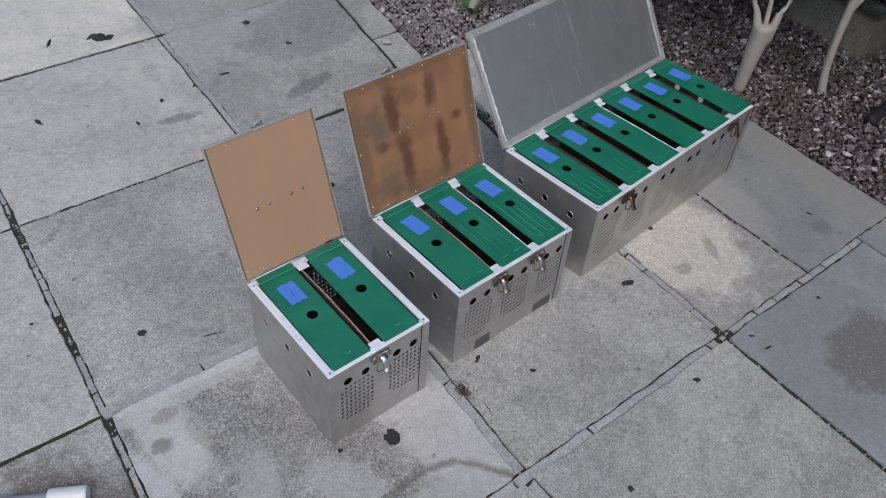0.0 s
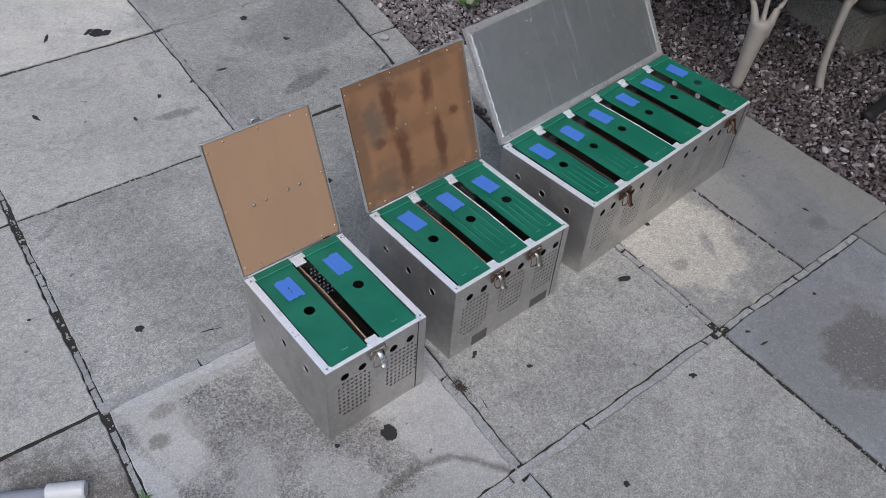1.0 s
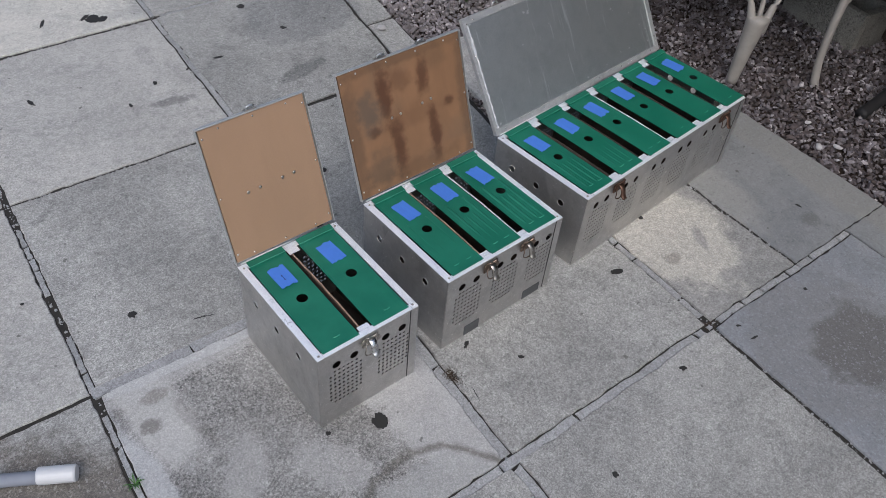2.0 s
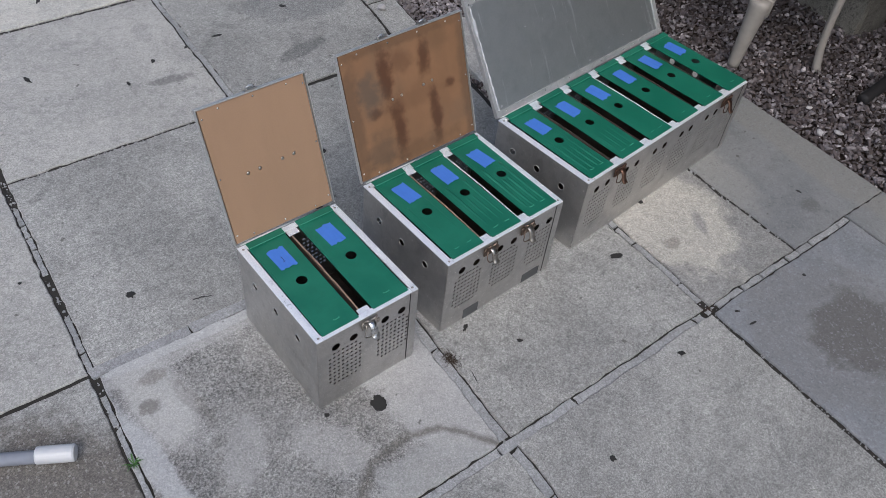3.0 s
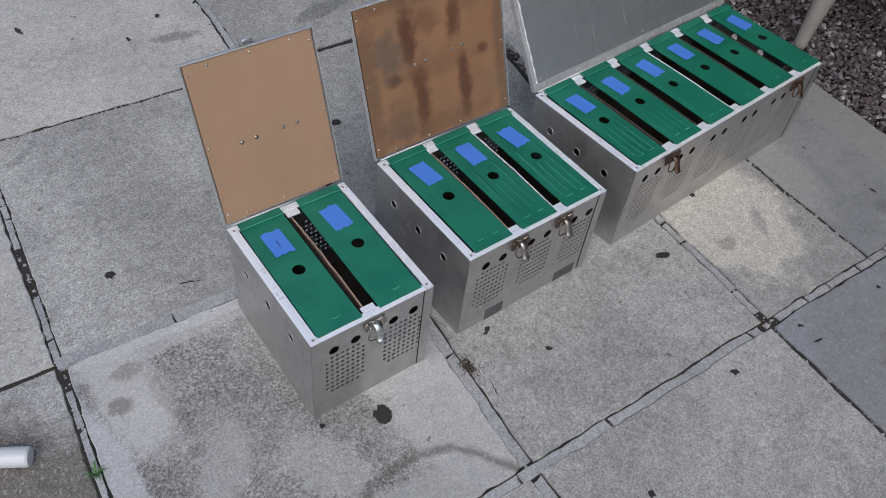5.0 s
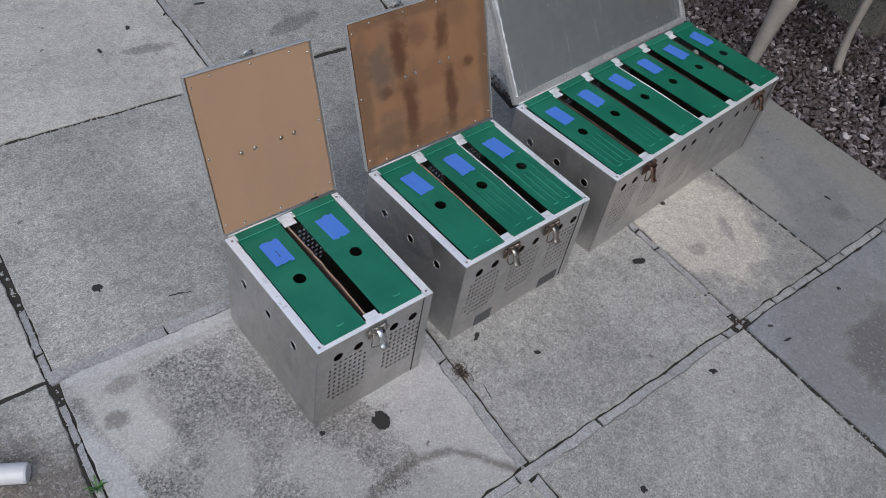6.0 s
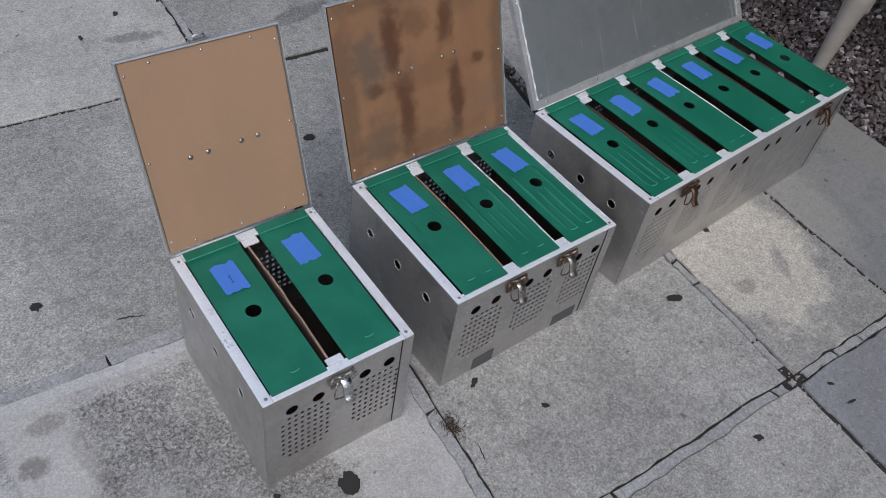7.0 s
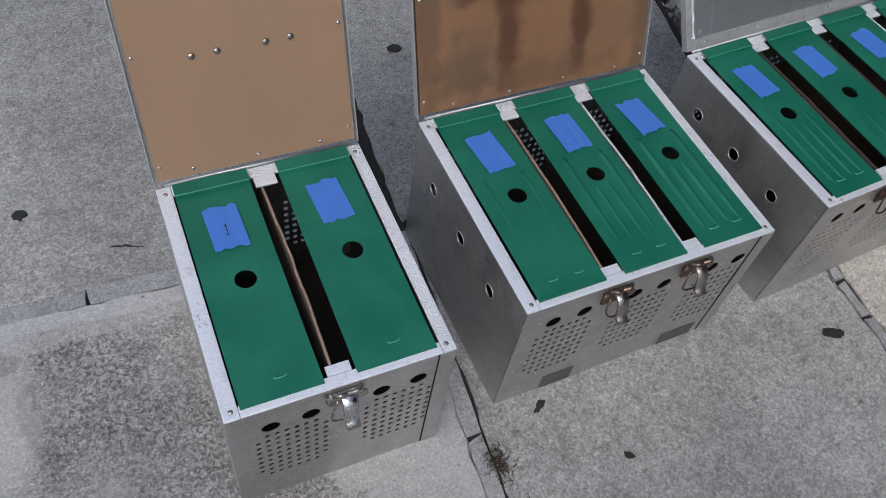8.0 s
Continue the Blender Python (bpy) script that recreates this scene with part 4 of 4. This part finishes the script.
    # covers, dividers and the tabs between them
    for k in range(n):
        c = first + k * pitch - 0.005
        cover(box, c - 0.0500, c + 0.0520 - (0.003 if rnd.random() < 0.4 else 0), ribbed(k), seed * 10 + k, marks[k] if k < len(marks) else 0)
        if k:
            g = c - pitch / 2
            dv = part("divider", boxed(g - 0.0085, g - 0.0055, 0.004, DEPTH - 0.004, 0.006, HIGH - 0.0055, 0.0008, None), mat_divider, box, "thin divider board, darkened for the shade inside the box")
            bow = [(g - 0.0070 + 0.0035 * math.sin(3.1 * q) * rnd.uniform(0.6, 1.1), 0.02 + q * (DEPTH - 0.05), HIGH - 0.0045) for q in (k2 / 14 for k2 in range(15))]
            part("divider_edge", tube(bow, 0.0021, 6), mat_rim if (seed, k) in ((3, 3), (2, 2)) else mat_divider if seed == 3 else mat_divider_edge, dv, "worn top edge", smooth=True)
            for a, b in ((0.0145, 0.028), (DEPTH - 0.034, DEPTH - 0.0165)):
                part("rim_tab", boxed(g - 0.015, g + 0.015, a, b, HIGH - 0.0028, HIGH + 0.0006, 0.0008), mat_rim_flat, box)
    for i, u in enumerate(latches):
        latch(box, u, (mat_steel, mat_bronze, mat_rusty)[rusty], (mat_bright, mat_steel, mat_rust_lever)[rusty], seed + i)
    lid(box, wide, lean, lid_mat, sheet_lid, latches, seed + 5)
    part("hinge", tube([(0.01, DEPTH + 0.004, HIGH + 0.002), (wide - 0.01, DEPTH + 0.004, HIGH + 0.001)], 0.0026, 8), mat_lid_alu, box, smooth=True)
    return box


carrier_box(0.001, 0.0125, 0.0, 0.2815, 0.139, 0.0745, [0.141], 0, 20, mat_board, False, lambda k: False,
            "small aluminium carrier box with two green covers, tan lid open", 1, (1,))
carrier_box(0.3901, 0.0272, 0.0173, 0.4025, 0.1320, 0.0755, [0.141, 0.273], 1, 19.5, mat_board_old, False, lambda k: True,
            "aluminium carrier box with three green covers, water-stained brown lid open", 2)
carrier_box(0.9048, 0.0436, 0.0681, 0.810, 0.1385, 0.0765, [0.142, 0.695], 2, 33, mat_lid_alu, True, lambda k: k < 3,
            "long aluminium carrier box with six green covers, grey metal lid open", 3)

# grey tape over the lower front of the middle box
_mid = bpy.data.objects["carrier_box.001"]
for u0, u1, h in ((0.078, 0.132, 0.038), (0.300, 0.366, 0.034)):
    part("tape_patch", boxed(u0, u1, -0.0022, -0.0008, 0.0008, h, 0.0004), mat_patch, _mid, "patch of dark grey tape")

# peeling white sealant down one side of the long lid
_long_lid = next(c for c in bpy.data.objects["carrier_box.002"].children if c.name.startswith("lid") and c.children)
_rnd = random.Random(77)
_bm = bmesh.new()
_l, _r = [], []
for _k in range(29):
    _z = 0.02 + 0.31 * _k / 28
    _w = 0.0018 + 0.0025 * max(0.0, noise.noise(Vector((_z * 40, 3.1, 0)))) + (0.003 if 20 < _k < 25 else 0)
    _c = 0.010 + 0.002 * noise.noise(Vector((_z * 25, 0, 1)))
    _l.append(_bm.verts.new((_c - _w, -0.0056, _z)))
    _r.append(_bm.verts.new((_c + _w, -0.0056 - 0.002 * (_k % 3 == 0), _z)))
for _k in range(28):
    _bm.faces.new((_l[_k], _r[_k], _r[_k + 1], _l[_k + 1]))
thick(part("sealant_strip", _bm, mat_cap, _long_lid, "torn strip of white sealant"), 0.0012)


# ---- things round the boxes ----
def soft_blob(name, at, rx, ry, turn, high, material, label, category, seed, group="", jag=0.28, parent=None):
    """A flat spot with an uneven outline on the paving."""
    rnd = random.Random(seed)
    bm = bmesh.new()
    n = 30
    ring, low = [], []
    for k in range(n):
        a = 2 * math.pi * k / n
        q = 1 + jag * noise.noise(Vector((math.cos(a) * 1.3, math.sin(a) * 1.3, seed * 3.7))) * 1.8 + 0.3 * noise.noise(Vector((math.cos(a) * 4, math.sin(a) * 4, seed))) + rnd.uniform(-.05, .05)
        ring.append(bm.verts.new((rx * q * math.cos(a) * 0.9, ry * q * math.sin(a) * 0.9, high)))
        low.append(bm.verts.new((rx * q * math.cos(a), ry * q * math.sin(a), 0)))
    top = bm.verts.new((0, 0, high * 1.15))
    for k in range(n):
        j = (k + 1) % n
        bm.faces.new((low[k], low[j], ring[j], ring[k]))
        bm.faces.new((ring[k], ring[j], top))
    ob = part(name, bm, material)
    ob.matrix_world = pose(at[0], at[1], 0.0006, 0, 0, turn)
    return tagged(ob, label, category, group)


for _i, (_x, _y, _rx, _ry) in enumerate([(0.307, 2.101, 0.030, 0.028), (0.335, 2.085, 0.022, 0.016), (0.447, 1.593, 0.009, 0.005), (0.310, 1.572, 0.011, 0.008), (-0.089, 1.687, 0.020, 0.006), (0.897, 1.660, 0.015, 0.008),
                                         (0.839, 1.895, 0.018, 0.015), (0.579, 1.603, 0.019, 0.007), (-0.212, 0.606, 0.011, 0.014), (0.125, -0.056, 0.022, 0.020), (0.883, -0.409, 0.007, 0.011),
                                         (0.535, 0.828, 0.012, 0.014), (1.247, 0.065, 0.012, 0.008), (1.134, -0.407, 0.008, 0.004), (1.137, -0.461, 0.012, 0.003), (1.742, -0.208, 0.004, 0.012),
                                         (0.456, -0.001, 0.014, 0.006), (1.424, -0.440, 0.006, 0.006), (0.183, 1.489, 0.012, 0.005), (0.493, -0.514, 0.008, 0.007),
                                         (0.549, -0.120, 0.008, 0.006), (-0.431, 0.806, 0.005, 0.004), (0.005, -0.012, 0.006, 0.006), (0.28, 2.13, 0.03, 0.008), (0.13, 2.17, 0.03, 0.006)]):
    soft_blob("tar_spot", (_x, _y), _rx, _ry, 25 * _i, 0.0012, mat_spot, "small black tar spot on a concrete slab", "spot", _i, "dark spots on the paving")
soft_blob("iron_cover", (1.004, -0.056), 0.021, 0.011, -20, 0.0015, mat_spot, "small dark worn disc set in the slab", "disc", 60, jag=0.1)


def crack(points, width, seed):
    rnd = random.Random(seed)
    bm = bmesh.new()
    p = glide([(x, y, 0) for x, y in points], 7)
    a, b = [], []
    for i, q in enumerate(p):
        d = (p[min(i + 1, len(p) - 1)] - p[max(i - 1, 0)]).normalized()
        s = Vector((-d.y, d.x, 0))
        w = width * (0.3 + rnd.random()) * min(1, 4 * i / len(p) + 0.1, 4 * (len(p) - 1 - i) / len(p) + 0.1)
        j = s * rnd.uniform(-1, 1) * width * 0.6
        a.append(bm.verts.new((*(q + s * w + j)[:2], 0.0007)))
        b.append(bm.verts.new((*(q - s * w + j)[:2], 0.0007)))
    for i in range(len(p) - 1):
        bm.faces.new((a[i], b[i], b[i + 1], a[i + 1]))
    part("crack", bm, mat_spot if width < 0.003 else mat_stain, pavement)


mat_stain = make_plain("brown_stain", (0.165, 0.15, 0.13), 0.9, 0, 0.4, 60.0)
crack([(-0.090, 0.498), (-0.065, 0.492), (-0.035, 0.480)], 0.0022, 2)
crack([(0.365, -0.161), (0.372, -0.14), (0.378, -0.115)], 0.0012, 3)
crack([(1.08, 0.055), (1.073, 0.02), (1.083, 0.0)], 0.001, 4)

# withered roots in the joint beside the small box
_bm = bmesh.new()
_rnd = random.Random(9)
for _k in range(150):
    _a = _rnd.uniform(0, 6.28)
    _l = _rnd.uniform(0.004, 0.015)
    _t = tube(glide([(0, 0, 0.003), (_l * 0.5 * math.cos(_a), _l * 0.4 * math.sin(_a), _rnd.uniform(0.003, 0.008)), (_l * math.cos(_a + 0.5), _l * math.sin(_a + 0.5) * 0.9, 0.001)], 3), [0.0005] * 6 + [0.0003], 4)
    _me = bpy.data.meshes.new("strand")
    _t.to_mesh(_me)
    _t.free()
    _me.transform(Matrix.Translation((_rnd.gauss(0, 0.007), _rnd.gauss(0, 0.014), 0)))
    _bm.from_mesh(_me)
    bpy.data.meshes.remove(_me)
_ob = tagged(part("root_tangle", _bm, mat_dry), "tangle of withered brown roots in a paving joint", "roots")
_ob.location = (0.356, -0.062, 0.0005)
copy_thing(_ob, pose(1.073, -0.352, -0.012, 0, 0, 70))
copy_thing(_ob, pose(1.150, 0.655, -0.012, 0, 0, 10))


def leafy(name, at, n, size, lift, label, seed, thin=0.4):
    """A small weed of pointed, folded leaves."""
    rnd = random.Random(seed)
    ob = thing(name, pose(*at), label, "weed")
    for k in range(n):
        a = 2 * math.pi * k / n + rnd.uniform(-.3, .3)
        l, w = size * rnd.uniform(0.7, 1.1), size * thin * rnd.uniform(0.7, 1.1)
        bm = bmesh.new()
        rows = []
        for i in range(6):
            t = i / 5
            ww = w * math.sin(math.pi * min(1, t * 0.9 + 0.08)) * 0.5
            r, z = l * t * 0.85, lift * (t * 1.5 - 0.9 * t * t)
            rows.append([bm.verts.new((r, s * ww, z + abs(s) * ww * 0.35 + 0.002)) for s in (-1, 0, 1)])
        for p, q in zip(rows, rows[1:]):
            for i in range(2):
                bm.faces.new((p[i], p[i + 1], q[i + 1], q[i]))
        bmesh.ops.rotate(bm, verts=bm.verts[:], cent=(0, 0, 0), matrix=Matrix.Rotation(a, 3, "Z"))
        part("leaf", bm, mat_leaf, ob, smooth=True)
    return ob


leafy("weed", (1.69, 1.455, -0.02), 9, 0.075, 0.085, "small green leafy weed growing out of gravel", 3)
leafy("grass_tuft", (-0.418, 0.135, -0.004), 12, 0.03, 0.02, "tuft of green moss and grass in a paving joint", 4, 0.12)

# pipe with a white coupling
_pipe = thing("pipe", pose(-0.510, 0.226, 0.0205, 0, 0, math.degrees(math.atan2(0.052, -0.087))), "grey plastic pipe with a white coupling lying on slabs", "pipe")
part("tube", tube([(0.05, 0, -0.006), (1.4, 0, -0.005)], 0.0155, 20), mat_pipe, _pipe, smooth=True)
_bm = tube([(0, 0, 0), (0.004, 0, 0), (0.080, 0, 0), (0.083, 0, 0)], [0.0180, 0.0205, 0.0205, 0.0190], 24)
part("coupling", _bm, mat_cap, _pipe, "white plastic coupling")

# hollow concrete block
_blk = thing("concrete_block", pose(2.85, 0.255, -0.045, 0, 0, -9.0), "mossy grey hollow concrete block on gravel", "block")
for _x0, _x1, _y0, _y1 in ((0, 0.032, 0, 0.40), (0.163, 0.195, 0, 0.40), (0.032, 0.163, 0, 0.036), (0.032, 0.163, 0.184, 0.216), (0.032, 0.163, 0.364, 0.40)):
    part("web", boxed(_x0, _x1, _y0, _y1, 0, 0.19, 0.004 if _x1 - _x0 < 0.1 and _y1 > 0.3 and _y0 == 0 else 0.0), mat_block, _blk)

# white garden table: three ornate legs under a round top
_table = thing("garden_table", pose(2.813, 0.760, -0.02), "white cast garden table with forked lattice legs on gravel", "table")


def ornate_leg(parent, foot, knee, head, r0, r1, seed):
    """A tapering cast leg that forks into a lattice under the top."""
    f, k, h = Vector(foot), Vector(knee), Vector(head)
    up = (h - k).normalized()
    pts = glide([f, f.lerp(k, 0.5) + Vector((0, 0, 0.01)), k], 6) + [k + up * 0.006, k + up * 0.010]
    n = len(pts) - 2
    rad = [r0 + (r1 - r0) * (i / (n - 1)) ** 1.5 for i in range(n)] + [r1 * 0.85, r1 * 0.25]
    leg = part("leg", tube(pts, rad, 16), mat_white, parent, smooth=True)
    side = Vector((0.62, -0.55, 0)).normalized()
    for s, w in ((-1.0, 0.008), (0.05, 0.009), (1.15, 0.008)):
        a = k - up * 0.05 + side * s * r1 * 0.36
        b = k + up * 0.05 + side * s * r1 * 0.92
        c = k + up * 0.12 + side * s * 0.066
        line = glide([a, b, c, h + side * s * 0.10], 5)
        part("lattice_bar", tube(line, [w + (0.013 if abs(s) > 0.5 else 0.002) * max(0.0, 1 - i / 8) for i in range(len(line))], 12), mat_white, leg, smooth=True)
    for q, w, t in ((0.13, 0.055, 0.009), (0.17, 0.075, 0.012), (0.23, 0.10, 0.012)):
        c = k + up * q
        line = glide([c - side * w, c + up * 0.018 - side * w * 0.4, c + up * 0.004, c + up * 0.02 + side * w * 0.5, c + side * w * 1.1], 4)
        part("lattice_bar", tube(line, [t] * len(line), 8), mat_white, leg, smooth=True)
    return leg


ornate_leg(_table, (-0.613, -0.355, 0.0), (-0.608, -0.367, 0.285), (-0.57, -0.30, 0.68), 0.0235, 0.044, 1)
ornate_leg(_table, (-0.25, 0.31, 0.0), (-0.26, 0.32, 0.30), (-0.24, 0.30, 0.68), 0.0235, 0.04, 2)
ornate_leg(_table, (0.66, -0.62, 0.0), (0.62, -0.58, 0.30), (0.5, -0.45, 0.68), 0.0235, 0.04, 3)
ornate_leg(_table, (0.55, 0.62, 0.0), (0.52, 0.58, 0.30), (0.42, 0.45, 0.68), 0.0235, 0.04, 4)
# unseen top, sized and placed to shade the gravel and block below
_bm = bmesh.new()
bmesh.ops.create_cone(_bm, cap_ends=True, segments=56, radius1=1.0, radius2=1.0, depth=0.028, matrix=Matrix.Translation((0, 0, 0.70)))
bmesh.ops.scale(_bm, vec=(0.88, 0.80, 1), verts=_bm.verts[:])
bmesh.ops.bevel(_bm, geom=[e for e in _bm.edges if len(e.link_faces) == 2 and abs(e.calc_face_angle(0)) > 1], offset=0.008, segments=2, affect="EDGES")
part("tabletop", _bm, mat_white, _table)

# white chair at the table
def garden_chair(m, legs, thick_r, label):
    """A cast chair on slim curved legs, seen only from below the seat."""
    chair = thing("garden_chair", m, label, "chair", "white garden chairs")
    for f, h in legs:
        p = glide([f, (f[0] + (h[0] - f[0]) * 0.2 - 0.006, f[1] + (h[1] - f[1]) * 0.2 + 0.016, 0.12), ((f[0] + h[0]) / 2 - 0.012, (f[1] + h[1]) / 2 + 0.014, 0.30), h], 5)
        lg = part("leg", tube(p, [thick_r - 0.003 * math.sin(i / 4.0) for i in range(len(p))], 12), mat_white, chair, smooth=True)
        part("lattice_bar", tube(glide([(p[10][0], p[10][1], 0.33), (h[0] * 0.9 + 0.04, h[1] * 0.9 - 0.01, 0.40), (h[0] * 0.7 + 0.12, h[1] * 0.7, 0.47)], 4), 0.009, 8), mat_white, lg, smooth=True)
    bm = bmesh.new()
    bmesh.ops.create_cone(bm, cap_ends=True, segments=32, radius1=0.33, radius2=0.33, depth=0.03, matrix=Matrix.Translation((0.37, 0.06, 0.485)))
    part("seat", bm, mat_white, chair)
    part("backrest", tube(glide([(0.55, -0.2, 0.48), (0.72, -0.12, 0.85), (0.76, 0.12, 0.95), (0.66, 0.3, 0.85), (0.48, 0.34, 0.48)], 6), 0.02, 8), mat_white, chair, smooth=True)
    return chair


garden_chair(pose(2.475, 0.195, -0.02), [((0, 0, 0), (0.02, 0.03, 0.47)), ((0.42, -0.28, 0), (0.38, -0.24, 0.47)), ((0.74, 0.10, 0), (0.68, 0.09, 0.47))], 0.018,
             "white cast garden chair with slim curved legs on gravel")
garden_chair(pose(1.698, 1.472, -0.02, 0, 0, -45), [((0, 0, 0), (0.28, 0.02, 0.47)), ((0.42, 0.40, 0), (0.40, 0.28, 0.47)), ((0.72, 0.10, 0), (0.60, 0.09, 0.47))], 0.022,
             "white cast garden chair with splayed legs beside a weed")

# black metal stand foot and yellow hose
_bm = tube(glide([(2.44, -0.035, -0.012), (2.54, -0.035, 0.0), (2.74, -0.03, 0.03), (3.0, -0.02, 0.10)], 5), 0.024, 10)
tagged(part("stand_foot", _bm, mat_black, smooth=True), "black metal foot of a stand resting on gravel", "stand")
_bm = tube(glide([(4.0, 0.66, -0.012), (3.52, 0.37, -0.010), (3.25, 0.20, -0.004), (3.0, 0.02, -0.010), (2.94, -0.18, -0.012), (3.1, -0.4, -0.012)], 8), 0.0065, 10)
tagged(part("hose", _bm, mat_yellow, smooth=True), "thin yellow garden hose lying on dark ground", "hose")

# loose pale stones at the gravel's edge
for _i, (_x, _y, _s) in enumerate([(1.225, 1.44, 0.020), (2.10, -0.06, 0.017), (2.16, -0.10, 0.014), (2.24, -0.33, 0.019), (2.20, 0.05, 0.013)]):
    _bm = bmesh.new()
    bmesh.ops.create_icosphere(_bm, subdivisions=2, radius=1.0)
    for _v in _bm.verts:
        _v.co *= 1 + 0.35 * noise.noise(_v.co * 1.4 + Vector((_i * 5, 0, 0)))
    bmesh.ops.scale(_bm, vec=(_s, _s * 0.75, _s * 0.5), verts=_bm.verts[:])
    _ob = tagged(part("stone", _bm, mat_shell), "pale loose stone at the edge of the gravel", "stone", "loose pale stones")
    _ob.matrix_world = pose(_x, _y, _s * 0.4 if _i == 0 else -0.004, 0, 0, 40 * _i)

# ---- unseen walls and roof, added to shade the gravel and patio edge ----
tagged(part("wall_south", boxed(2.35, 4.19, -1.55, -1.40, -0.05, 1.97), make_plain("shade_wall_end", (0.16, 0.14, 0.12), 0.9, 0, 0.3, 4.0)), "unseen plain wall added to shade the gravel strip", "wall", kind="structure")
_wall = boxed(4.2, 4.4, -5.0, 6.0, -0.05, 1.98)
tagged(part("wall_east", _wall, make_plain("shade_wall", (0.16, 0.14, 0.12), 0.9, 0, 0.3, 4.0)), "unseen plain side wall added to shade the gravel", "wall", kind="structure")
tagged(part("roof", boxed(2.0, 5.2, -5.0, 6.0, 1.98, 2.10), make_plain("shade_roof_board", (0.2, 0.18, 0.16), 0.9)), "unseen roof panel added to shade the gravel strip", "roof", kind="structure")
